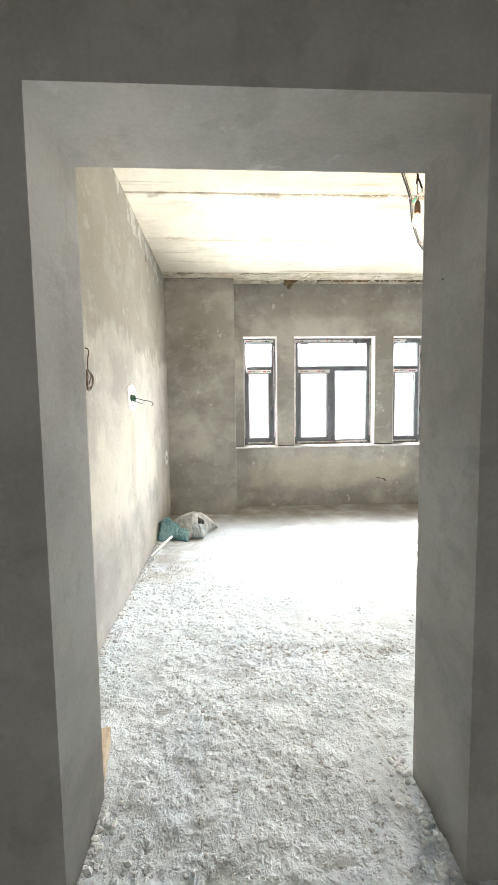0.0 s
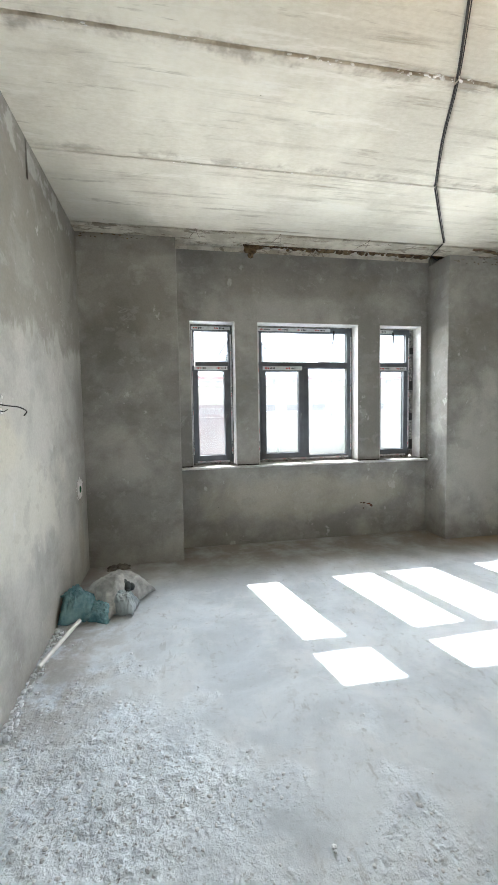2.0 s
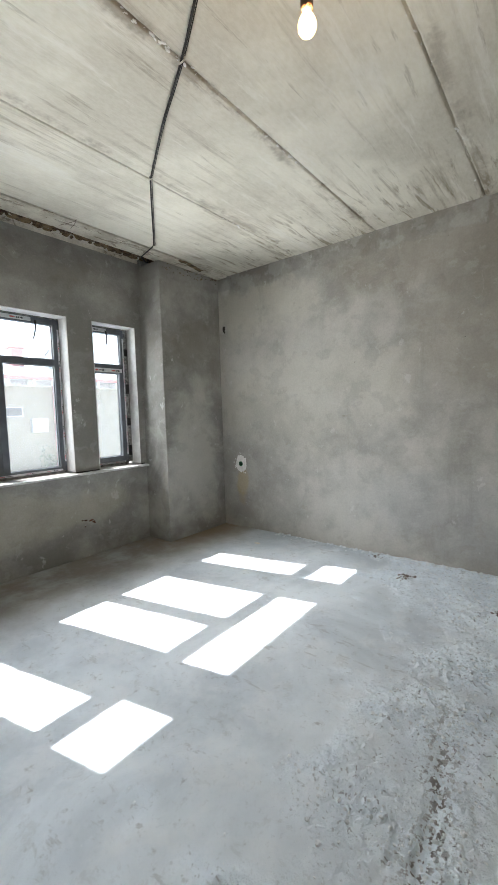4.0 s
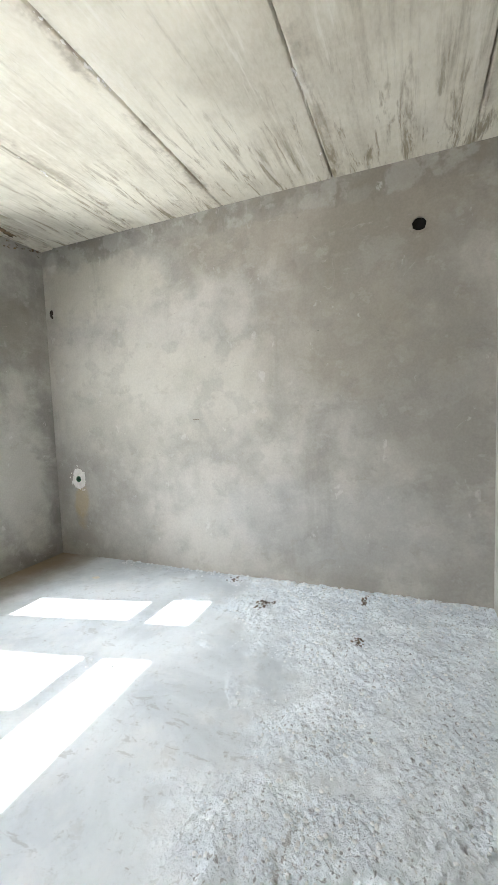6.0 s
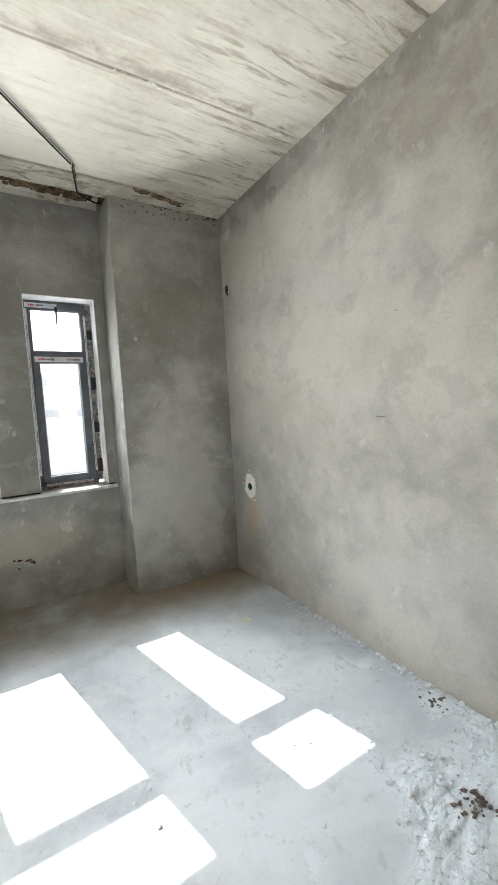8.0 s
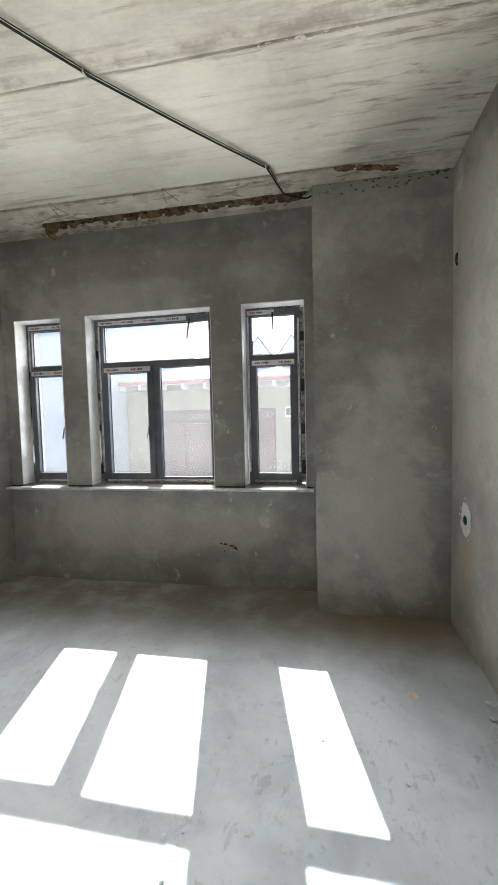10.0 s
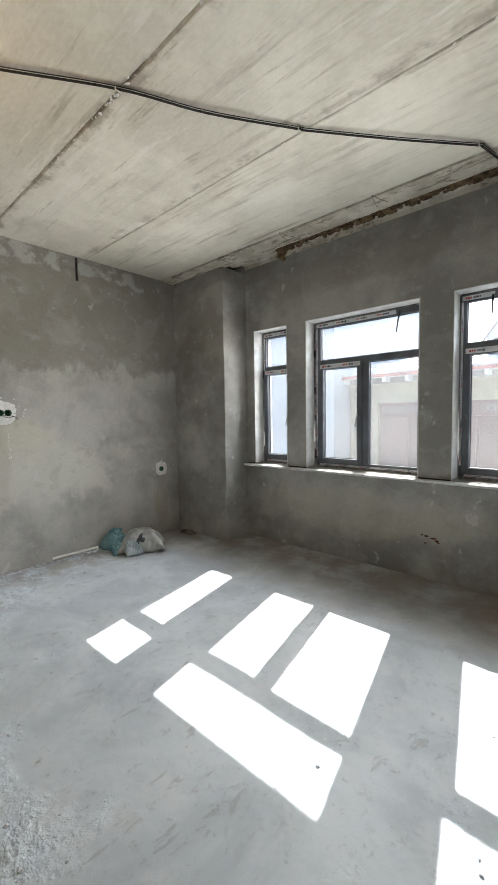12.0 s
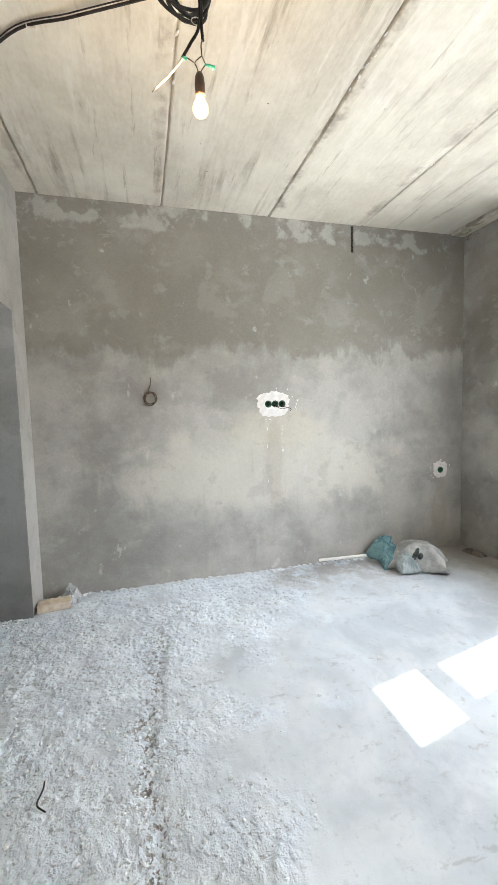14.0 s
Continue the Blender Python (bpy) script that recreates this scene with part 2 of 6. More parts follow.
def make_ceiling():
    """Precast slabs: pale concrete with streaks along the slab, brown stains near the joints."""
    m, nt, b = material("precast_concrete", 0.9)
    along = coords(nt, (0.09, 1.3, 1))
    p = coords(nt)
    base = blend(nt, step(nt, fog(nt, p, 1.1, 5, 0.6), 0.35, 0.65), (0.59, 0.555, 0.47), (0.77, 0.735, 0.635))
    streak = step(nt, fog(nt, along, 9.0, 6, 0.66, 0.25), 0.50, 0.72)
    zone = step(nt, fog(nt, coords(nt, (0.7, 1, 1), (5, 5, 0)), 1.5, 3), 0.42, 0.62)
    col = blend(nt, calc(nt, "MULTIPLY", calc(nt, "MULTIPLY", streak, calc(nt, "ADD", calc(nt, "MULTIPLY", zone, 0.75), 0.28)), 0.72), base, (0.26, 0.22, 0.155))
    long_marks = step(nt, fog(nt, coords(nt, (0.16, 1.6, 1), (4, 1, 0)), 7.0, 5, 0.7, 0.2), 0.60, 0.68)
    col = blend(nt, calc(nt, "MULTIPLY", long_marks, 0.42), col, (0.25, 0.21, 0.145))
    lime = step(nt, fog(nt, coords(nt, (0.2, 1.5, 1), (8, 2, 0)), 6.0, 5, 0.68, 0.2), 0.56, 0.66)
    col = blend(nt, calc(nt, "MULTIPLY", lime, 0.45), col, (0.80, 0.775, 0.71))
    x = axis(nt, p, 0)
    eastern = step(nt, x, 3.3, 4.9)
    rust = step(nt, fog(nt, coords(nt, (0.3, 2.2, 1), (2, 0, 0)), 6.0, 5, 0.7, 0.5), 0.52, 0.66)
    col = blend(nt, calc(nt, "MULTIPLY", calc(nt, "MULTIPLY", rust, eastern), 0.75), col, (0.20, 0.155, 0.085))
    y = axis(nt, p, 1)
    wob = calc(nt, "MULTIPLY", calc(nt, "SUBTRACT", fog(nt, coords(nt, (1, 0.3, 1)), 4.5, 4, 0.7), 0.5), 0.16)
    for j, (off, amount) in zip(JOINTS[1:], ((-0.03, 0.4), (-0.05, 0.45), (0.02, 0.65), (-0.06, 0.5), (0.07, 0.4))):
        d = calc(nt, "ABSOLUTE", calc(nt, "ADD", calc(nt, "SUBTRACT", y, j + off), wob))
        near = step(nt, d, 0.065, 0.012)
        brk = step(nt, fog(nt, coords(nt, (1, 1, 1), (j, 0, 0)), 2.3, 5, 0.7), 0.45, 0.6)
        col = blend(nt, calc(nt, "MULTIPLY", calc(nt, "MULTIPLY", near, brk), amount), col, (0.24, 0.20, 0.15))
    speck = step(nt, cells(nt, p, 5.0), 0.03, 0.018)
    col = blend(nt, calc(nt, "MULTIPLY", speck, step(nt, fog(nt, p, 2.2, 2), 0.55, 0.6)), col, (0.05, 0.04, 0.03))
    fine = fog(nt, coords(nt, (0.5, 1, 1)), 45, 5, 0.7)
    col = blend(nt, 0.3, col, blend(nt, step(nt, fine, 0.35, 0.65), (0.38, 0.38, 0.38), (0.6, 0.6, 0.6)), "OVERLAY")
    link(nt, col, b.inputs["Base Color"])
    n1 = bump(nt, b, fog(nt, coords(nt, (0.3, 2, 1)), 5, 6, 0.6), 0.35, 0.012)
    bump(nt, b, fog(nt, p, 90, 4, 0.65), 0.3, 0.002, n1)
    return m


CEILING = make_ceiling()


def make_beam():
    """Rough cast edge beam, ochre stains."""
    m, nt, b = material("rough_beam", 0.95)
    p = coords(nt)
    base = blend(nt, step(nt, fog(nt, p, 4, 6, 0.7), 0.35, 0.65), (0.50, 0.46, 0.37), (0.74, 0.70, 0.60))
    stain = step(nt, fog(nt, coords(nt, (0.35, 2, 1), (3, 0, 0)), 4, 6, 0.7), 0.58, 0.70)
    col = blend(nt, calc(nt, "MULTIPLY", stain, 0.75), base, (0.27, 0.20, 0.12))
    dark = step(nt, fog(nt, coords(nt, (0.5, 1.6, 1), (1, 7, 0)), 9, 7, 0.72, 0.4), 0.54, 0.60)
    link(nt, blend(nt, calc(nt, "MULTIPLY", dark, 0.65), col, (0.17, 0.13, 0.085)), b.inputs["Base Color"])
    bump(nt, b, fog(nt, p, 25, 6, 0.7), 0.9, 0.020)
    return m


BEAM = make_beam()


def make_brown():
    m, nt, b = material("brown_gap", 0.95)
    p = coords(nt)
    link(nt, blend(nt, step(nt, fog(nt, p, 14, 5, 0.7), 0.4, 0.62), (0.07, 0.045, 0.025), (0.25, 0.17, 0.09)), b.inputs["Base Color"])
    bump(nt, b, fog(nt, p, 40, 5, 0.7), 0.7, 0.01)
    return m


BROWN = make_brown()


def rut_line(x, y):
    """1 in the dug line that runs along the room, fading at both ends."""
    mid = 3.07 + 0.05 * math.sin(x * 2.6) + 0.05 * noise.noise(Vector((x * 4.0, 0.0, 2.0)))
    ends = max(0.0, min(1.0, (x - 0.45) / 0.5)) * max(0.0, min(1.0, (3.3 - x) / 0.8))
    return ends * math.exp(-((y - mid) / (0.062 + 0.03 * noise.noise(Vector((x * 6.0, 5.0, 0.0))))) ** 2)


def rough_mask(x, y):
    """1 where the floor is loose and lumpy, 0 where it was trowelled."""
    w = noise.noise(Vector((x * 0.9, y * 0.9, 4.0))) * 0.45 + noise.noise(Vector((x * 3.1, y * 3.1, 1.0))) * 0.30
    edge = 3.48 + w
    edge += 1.15 * max(0.0, min(1.0, (1.25 - x) / 1.2)) + 0.75 * max(0.0, min(1.0, (x - 3.6) / 1.0))
    t = max(0.0, min(1.0, (edge - y) / 1.15 + 0.5))
    patch = 0.5 + 1.2 * noise.noise(Vector((x * 3.3, y * 3.3, 6.0))) + 0.6 * noise.noise(Vector((x * 9.0, y * 9.0, 2.0)))
    heap = 0.9 * math.exp(-(((x - 3.1) / 0.28) ** 2 + ((y - 3.25) / 0.3) ** 2)) + 0.7 * math.exp(-(((x - 4.58) / 0.22) ** 2 + ((y - 3.85) / 0.14) ** 2))
    scuff = 0.55 * max(0.0, patch - 0.35) * math.exp(-((x - 3.95) / 0.65) ** 2 - ((y - 4.8) / 0.5) ** 2)
    mild = 0.20 * max(0.0, patch - 0.60) * max(0.0, min(1.0, (6.4 - y) / 2.0))
    return max(0.0, min(1.0, 1.12 * t * t * (3 - 2 * t) - 0.16 + 0.62 * (patch - 0.5) * (1 if 0.02 < t else 0) + 0.6 * rut_line(x, y) + heap * (0.3 + 0.7 * patch) + mild + scuff))


def make_floor():
    """Cement screed: blue-grey, dusty where trowelled, crumbly where the mask is high."""
    m, nt, b = material("cement_floor", 0.93)
    p = coords(nt)
    a = nt.nodes.new("ShaderNodeAttribute")
    a.attribute_name = "loose"
    k = a.outputs["Fac"]
    smooth = blend(nt, step(nt, fog(nt, p, 1.3, 6, 0.6, 0.6), 0.36, 0.66), (0.49, 0.54, 0.59), (0.665, 0.72, 0.77))
    dust = step(nt, fog(nt, p, 3.2, 9, 0.70, 0.25), 0.46, 0.66)
    smooth = blend(nt, calc(nt, "MULTIPLY", dust, 0.5), smooth, (0.70, 0.725, 0.75))
    grit = step(nt, fog(nt, p, 15, 8, 0.72, 0.2), 0.58, 0.70)
    smooth = blend(nt, calc(nt, "MULTIPLY", grit, 0.45), smooth, (0.24, 0.245, 0.25))
    loose = blend(nt, step(nt, fog(nt, p, 3.2, 7, 0.7, 0.5), 0.36, 0.64), (0.68, 0.755, 0.835), (0.82, 0.895, 0.965))
    col = blend(nt, k, smooth, loose)
    fleck = step(nt, fog(nt, coords(nt, (1, 1, 1), (3, 3, 0)), 7.0, 9, 0.78, 0.4), 0.56, 0.62)
    smooth_k = calc(nt, "SUBTRACT", 1.0, k)
    col = blend(nt, calc(nt, "MULTIPLY", fleck, calc(nt, "MULTIPLY", smooth_k, 0.20)), col, (0.33, 0.335, 0.34))
    scratch = step(nt, calc(nt, "ABSOLUTE", calc(nt, "SUBTRACT", fog(nt, coords(nt, (1.4, 0.5, 1), (9, 2, 0)), 2.6, 2, 0.5, 1.2), 0.5)), 0.004, 0.0015)
    col = blend(nt, calc(nt, "MULTIPLY", calc(nt, "MULTIPLY", scratch, smooth_k), calc(nt, "MULTIPLY", fleck, 0.5)), col, (0.30, 0.30, 0.30))
    # dark pits painted among the clods, standing in for shaded crevices
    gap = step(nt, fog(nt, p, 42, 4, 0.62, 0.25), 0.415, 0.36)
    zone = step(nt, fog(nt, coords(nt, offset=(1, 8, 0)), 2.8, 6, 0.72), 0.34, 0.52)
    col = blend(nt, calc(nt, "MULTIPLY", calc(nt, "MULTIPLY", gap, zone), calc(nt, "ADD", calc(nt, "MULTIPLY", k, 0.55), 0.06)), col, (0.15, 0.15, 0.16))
    # dark soil of the dug line, its hollows painted darker for relief
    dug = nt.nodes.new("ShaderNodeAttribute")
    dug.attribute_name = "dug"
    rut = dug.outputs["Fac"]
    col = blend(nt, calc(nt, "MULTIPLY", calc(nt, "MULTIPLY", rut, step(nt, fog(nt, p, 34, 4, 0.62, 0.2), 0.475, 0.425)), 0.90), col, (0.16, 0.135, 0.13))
    # brown dust towards the window wall, with contact shade painted in
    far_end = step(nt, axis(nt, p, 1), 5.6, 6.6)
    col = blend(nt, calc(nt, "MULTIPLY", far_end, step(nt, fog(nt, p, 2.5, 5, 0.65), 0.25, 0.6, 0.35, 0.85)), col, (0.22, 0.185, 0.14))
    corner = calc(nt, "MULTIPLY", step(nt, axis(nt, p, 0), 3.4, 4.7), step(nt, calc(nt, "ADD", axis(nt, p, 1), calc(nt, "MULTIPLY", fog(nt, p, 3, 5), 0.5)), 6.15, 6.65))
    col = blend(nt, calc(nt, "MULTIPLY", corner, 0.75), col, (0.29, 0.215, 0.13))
    soil = calc(nt, "MULTIPLY", step(nt, axis(nt, p, 0), 0.75, -0.05), step(nt, axis(nt, p, 1), 3.7, 4.6))
    soil = calc(nt, "MULTIPLY", soil, step(nt, fog(nt, p, 3.6, 7, 0.7, 0.3), 0.36, 0.58))
    col = blend(nt, calc(nt, "MULTIPLY", soil, 0.70), col, (0.29, 0.26, 0.235))
    scuffed = step(nt, fog(nt, coords(nt, (1.6, 0.8, 1), (2, 5, 0)), 8.0, 7, 0.74, 0.5), 0.57, 0.63)
    col = blend(nt, calc(nt, "MULTIPLY", scuffed, step(nt, fog(nt, p, 1.1, 4), 0.44, 0.58, 0.0, 0.38)), col, (0.27, 0.275, 0.285))
    dark = step(nt, fog(nt, coords(nt, offset=(7, 1, 0)), 1.6, 8, 0.72), 0.58, 0.74)
    col = blend(nt, calc(nt, "MULTIPLY", dark, 0.10), col, (0.34, 0.32, 0.30))
    link(nt, col, b.inputs["Base Color"])
    wv = nt.nodes.new("ShaderNodeTexNoise")
    wv.inputs["Scale"].default_value, wv.inputs["Detail"].default_value = 26, 4
    link(nt, p, wv.inputs["Vector"])
    mixv = nt.nodes.new("ShaderNodeVectorMath")
    mixv.operation = "MULTIPLY_ADD"
    link(nt, wv.outputs["Color"], mixv.inputs[0])
    mixv.inputs[1].default_value = (0.035, 0.035, 0.035)
    link(nt, p, mixv.inputs[2])
    clods = calc(nt, "SUBTRACT", 1.0, step(nt, cells(nt, mixv.outputs[0], 34), 0.05, 0.62))
    small = calc(nt, "SUBTRACT", 1.0, step(nt, cells(nt, mixv.outputs[0], 85), 0.05, 0.65))
    lump = calc(nt, "ADD", calc(nt, "MULTIPLY", clods, step(nt, fog(nt, p, 12, 4, 0.6), 0.42, 0.60)), calc(nt, "MULTIPLY", small, 0.28))
    n1 = bump(nt, b, calc(nt, "MULTIPLY", lump, calc(nt, "ADD", k, 0.04)), 0.62, 0.012)
    n2 = bump(nt, b, calc(nt, "MULTIPLY", fog(nt, p, 48, 8, 0.75), calc(nt, "ADD", k, 0.14)), 0.7, 0.008, n1)
    bump(nt, b, fog(nt, p, 190, 4, 0.7), 0.5, 0.0016, n2)
    return m


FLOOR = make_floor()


def grained(name, c1, c2, scale, rough=0.8, metal=0.0, height=0.002, obj=False, stretch=(1, 1, 1)):
    m, nt, b = material(name, rough, metal)
    p = obj_coords(nt, stretch) if obj else coords(nt, stretch)
    col = blend(nt, step(nt, fog(nt, p, scale, 5, 0.65), 0.35, 0.65), c1, c2)
    link(nt, col, b.inputs["Base Color"])
    bump(nt, b, fog(nt, p, scale * 4, 4, 0.65), 0.4, height)
    return m


SILL = grained("sill_board", (0.50, 0.50, 0.49), (0.72, 0.72, 0.71), 11, 0.75)
PUTTY = grained("white_gypsum", (0.74, 0.73, 0.70), (0.86, 0.85, 0.83), 22, 0.85)
GREY_ALU = grained("grey_profile", (0.075, 0.084, 0.098), (0.11, 0.122, 0.14), 7, 0.42, 0.0, 0.0003)
HANDLE = grained("handle_metal", (0.10, 0.10, 0.11), (0.16, 0.16, 0.17), 30, 0.35, 0.6, 0.0002)
TAPE = grained("protective_film", (0.55, 0.56, 0.58), (0.72, 0.73, 0.75), 9, 0.35, 0.0, 0.0006)
TAPE_RED = grained("film_red_print", (0.42, 0.03, 0.03), (0.5, 0.05, 0.05), 20, 0.4)
TAPE_BLACK = grained("film_black_print", (0.03, 0.03, 0.035), (0.06, 0.06, 0.065), 20, 0.4)
GASKET = grained("rubber_gasket", (0.012, 0.012, 0.013), (0.03, 0.03, 0.03), 20, 0.7)
FOAM = grained("packing_gap", (0.10, 0.10, 0.10), (0.35, 0.34, 0.32), 30, 0.9, 0, 0.006)
BLACK_CABLE = grained("black_cable", (0.010, 0.009, 0.009), (0.024, 0.022, 0.020), 30, 0.75, 0, 0.0004)
WHITE_WIRE = grained("white_wire", (0.62, 0.58, 0.50), (0.74, 0.70, 0.62), 30, 0.5, 0, 0.0004)
COPPER = grained("dull_wire", (0.10, 0.07, 0.05), (0.2, 0.15, 0.10), 40, 0.45, 0.6, 0.0002)
GREEN_PVC = grained("green_plastic", (0.006, 0.09, 0.035), (0.012, 0.15, 0.06), 30, 0.4, 0, 0.0003)
GREEN_TAPE = grained("green_tape", (0.05, 0.42, 0.26), (0.12, 0.55, 0.36), 40, 0.35, 0, 0.0006)
# near-black colours standing in for the shade inside holes and gaps
DARK_HOLE = grained("hole_inside", (0.015, 0.014, 0.013), (0.04, 0.036, 0.032), 30, 0.95, 0, 0.004)
BORE_SHADE = grained("dark_bore", (0.004, 0.004, 0.004), (0.009, 0.008, 0.008), 30, 0.95, 0, 0.002)
BAKELITE = grained("brown_bakelite", (0.06, 0.030, 0.015), (0.11, 0.055, 0.03), 30, 0.35, 0, 0.0002)
WHITE_PIPE = grained("white_plastic_pipe", (0.80, 0.80, 0.78), (0.90, 0.90, 0.88), 12, 0.4, 0, 0.0003)
BRICK = grained("sand_brick", (0.56, 0.46, 0.35), (0.70, 0.61, 0.48), 20, 0.9, 0, 0.004)
BRICK_BURNT = grained("burnt_end", (0.04, 0.018, 0.012), (0.16, 0.06, 0.035), 26, 0.9, 0, 0.004)
CRUMB = grained("cement_crumb", (0.58, 0.62, 0.66), (0.82, 0.86, 0.89), 30, 0.95, 0, 0.003)
DIRT = grained("dark_dirt", (0.07, 0.055, 0.05), (0.22, 0.18, 0.16), 30, 0.95, 0, 0.003)
SACK_GREY = grained("sack_weave", (0.28, 0.29, 0.285), (0.50, 0.51, 0.49), 7, 0.75, 0, 0.003)
SACK_TEAL = grained("sack_pale_end", (0.25, 0.31, 0.33), (0.44, 0.50, 0.51), 7, 0.7, 0, 0.003)
SACK_PRINT = grained("sack_print", (0.035, 0.05, 0.055), (0.10, 0.12, 0.12), 10, 0.7, 0, 0.002)
SACK_BLUE = grained("blue_film", (0.09, 0.23, 0.27), (0.26, 0.44, 0.48), 5, 0.25, 0, 0.004)
STAIN = grained("dry_rag", (0.08, 0.075, 0.065), (0.22, 0.20, 0.17), 14, 0.9, 0, 0.004)
TIN_ROOF = grained("pale_sheet_roof", (0.42, 0.42, 0.42), (0.55, 0.55, 0.55), 3, 0.5, 0, 0.002)
RED_EDGE = grained("red_eave", (0.36, 0.09, 0.08), (0.46, 0.14, 0.12), 4, 0.6)
GATE = grained("maroon_gate", (0.10, 0.045, 0.045), (0.14, 0.06, 0.058), 2, 0.5)
YELLOW_BRICK = grained("yellow_brick", (0.27, 0.23, 0.15), (0.34, 0.30, 0.21), 4, 0.85)
GREY_RENDER = grained("grey_render", (0.20, 0.20, 0.21), (0.26, 0.26, 0.26), 1.5, 0.9)
PALE_RENDER = grained("pale_render", (0.40, 0.40, 0.40), (0.48, 0.48, 0.47), 1.5, 0.9)
WHITE_PAINT = grained("white_paint", (0.74, 0.74, 0.73), (0.82, 0.82, 0.81), 2, 0.5)
EARTH = grained("yard_concrete", (0.46, 0.45, 0.43), (0.58, 0.57, 0.54), 1.5, 0.95, 0, 0.01)
LEAF = grained("leaf", (0.035, 0.07, 0.02), (0.08, 0.14, 0.045), 6, 0.6)
BARK = grained("bark", (0.10, 0.075, 0.05), (0.2, 0.15, 0.11), 20, 0.9)
DARK_GLASS = grained("far_window", (0.04, 0.045, 0.05), (0.07, 0.075, 0.08), 2, 0.15)


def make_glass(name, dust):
    """A dusty window pane: tinted to dim the view outside, with a thin film of dust and a Fresnel gloss."""
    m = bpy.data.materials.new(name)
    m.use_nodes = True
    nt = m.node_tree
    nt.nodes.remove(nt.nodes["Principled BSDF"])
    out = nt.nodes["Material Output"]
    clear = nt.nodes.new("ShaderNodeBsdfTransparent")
    # grey tint darkens the bright outdoors seen through the pane
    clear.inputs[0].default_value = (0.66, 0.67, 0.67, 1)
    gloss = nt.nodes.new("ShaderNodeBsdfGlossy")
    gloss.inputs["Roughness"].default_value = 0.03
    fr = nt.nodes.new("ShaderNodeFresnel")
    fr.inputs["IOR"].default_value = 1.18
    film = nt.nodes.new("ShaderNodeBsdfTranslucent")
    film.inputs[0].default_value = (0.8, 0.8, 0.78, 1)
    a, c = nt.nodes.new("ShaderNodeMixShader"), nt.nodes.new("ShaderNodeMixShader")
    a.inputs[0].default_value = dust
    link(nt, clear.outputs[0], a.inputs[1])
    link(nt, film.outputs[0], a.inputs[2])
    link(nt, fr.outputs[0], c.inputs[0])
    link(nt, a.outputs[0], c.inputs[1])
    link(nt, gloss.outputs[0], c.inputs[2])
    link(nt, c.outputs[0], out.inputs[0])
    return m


GLASS = make_glass("dusty_dimmed_glass", 0.03)


def make_clear_film():
    m, nt, b = material("clear_plastic_film", 0.18, 0, (0.85, 0.88, 0.9))
    b.inputs["Transmission Weight"].default_value = 0.55
    b.inputs["IOR"].default_value = 1.2
    bump(nt, b, fog(nt, obj_coords(nt), 30, 4), 0.6, 0.004)
    return m


CLEAR_FILM = make_clear_film()


def make_bulb():
    m, nt, b = material("bulb_glow", 0.2, 0, (0.6, 0.42, 0.2))
    b.inputs["Emission Color"].default_value = (1.0, 0.60, 0.24, 1)
    b.inputs["Emission Strength"].default_value = 0.5
    return m


BULB = make_bulb()


# ---- mesh helpers ----
def mesh_from(name, verts, faces, mat, smooth=False):
    me = bpy.data.meshes.new(name)
    me.from_pydata([tuple(v) for v in verts], [], faces)
    mats = mat if isinstance(mat, (list, tuple)) else (mat,)
    for m in mats:
        me.materials.append(m)
    if smooth:
        me.polygons.foreach_set("use_smooth", [True] * len(me.polygons))
    me.update()
    return me


def part(name, bm, mat, parent=None, label="", smooth=False):
    me = bpy.data.meshes.new(name)
    bm.to_mesh(me)
    bm.free()
    me.materials.append(mat)
    if smooth:
        me.polygons.foreach_set("use_smooth", [True] * len(me.polygons))
    ob = new(name, me)
    if parent is not None:
        ob.parent = parent
    if label:
        tagged(ob, label)
    return ob


def box(bm, x0, x1, y0, y1, z0, z1, bevel=0.0, segs=1):
    r = bmesh.ops.create_cube(bm, size=1.0)
    vs = r["verts"]
    for v in vs:
        v.co = Vector((x0 + (v.co.x + 0.5) * (x1 - x0), y0 + (v.co.y + 0.5) * (y1 - y0), z0 + (v.co.z + 0.5) * (z1 - z0)))
    if bevel:
        es = list({e for v in vs for e in v.link_edges})
        bmesh.ops.bevel(bm, geom=es, offset=bevel, segments=segs, affect="EDGES", profile=0.6)


def box_part(name, dims, mat, parent=None, bevel=0.0, label="", segs=1):
    bm = bmesh.new()
    box(bm, *dims, bevel, segs)
    return part(name, bm, mat, parent, label)


def tube(bm, pts, r, sides=8, caps=True):
    """A round tube along points, radius r or a list of radii."""
    pts = [Vector(p) for p in pts]
    rings, up = [], None
    for i, p in enumerate(pts):
        d = (pts[min(i + 1, len(pts) - 1)] - pts[max(i - 1, 0)]).normalized()
        if up is None:
            up = d.orthogonal().normalized()
        up = (up - d * up.dot(d)).normalized()
        side = d.cross(up)
        rad = r[i] if isinstance(r, (list, tuple)) else r
        rings.append([bm.verts.new(p + (up * math.cos(a) + side * math.sin(a)) * rad) for a in (2 * math.pi * k / sides for k in range(sides))])
    for a, b in zip(rings, rings[1:]):
        for k in range(sides):
            bm.faces.new((a[k], a[(k + 1) % sides], b[(k + 1) % sides], b[k]))
    if caps:
        bm.faces.new(rings[0][::-1])
        bm.faces.new(rings[-1])


def tube_part(name, pts, r, mat, parent=None, sides=8, label=""):
    bm = bmesh.new()
    tube(bm, pts, r, sides)
    bmesh.ops.recalc_face_normals(bm, faces=bm.faces)
    return part(name, bm, mat, parent, label, smooth=True)


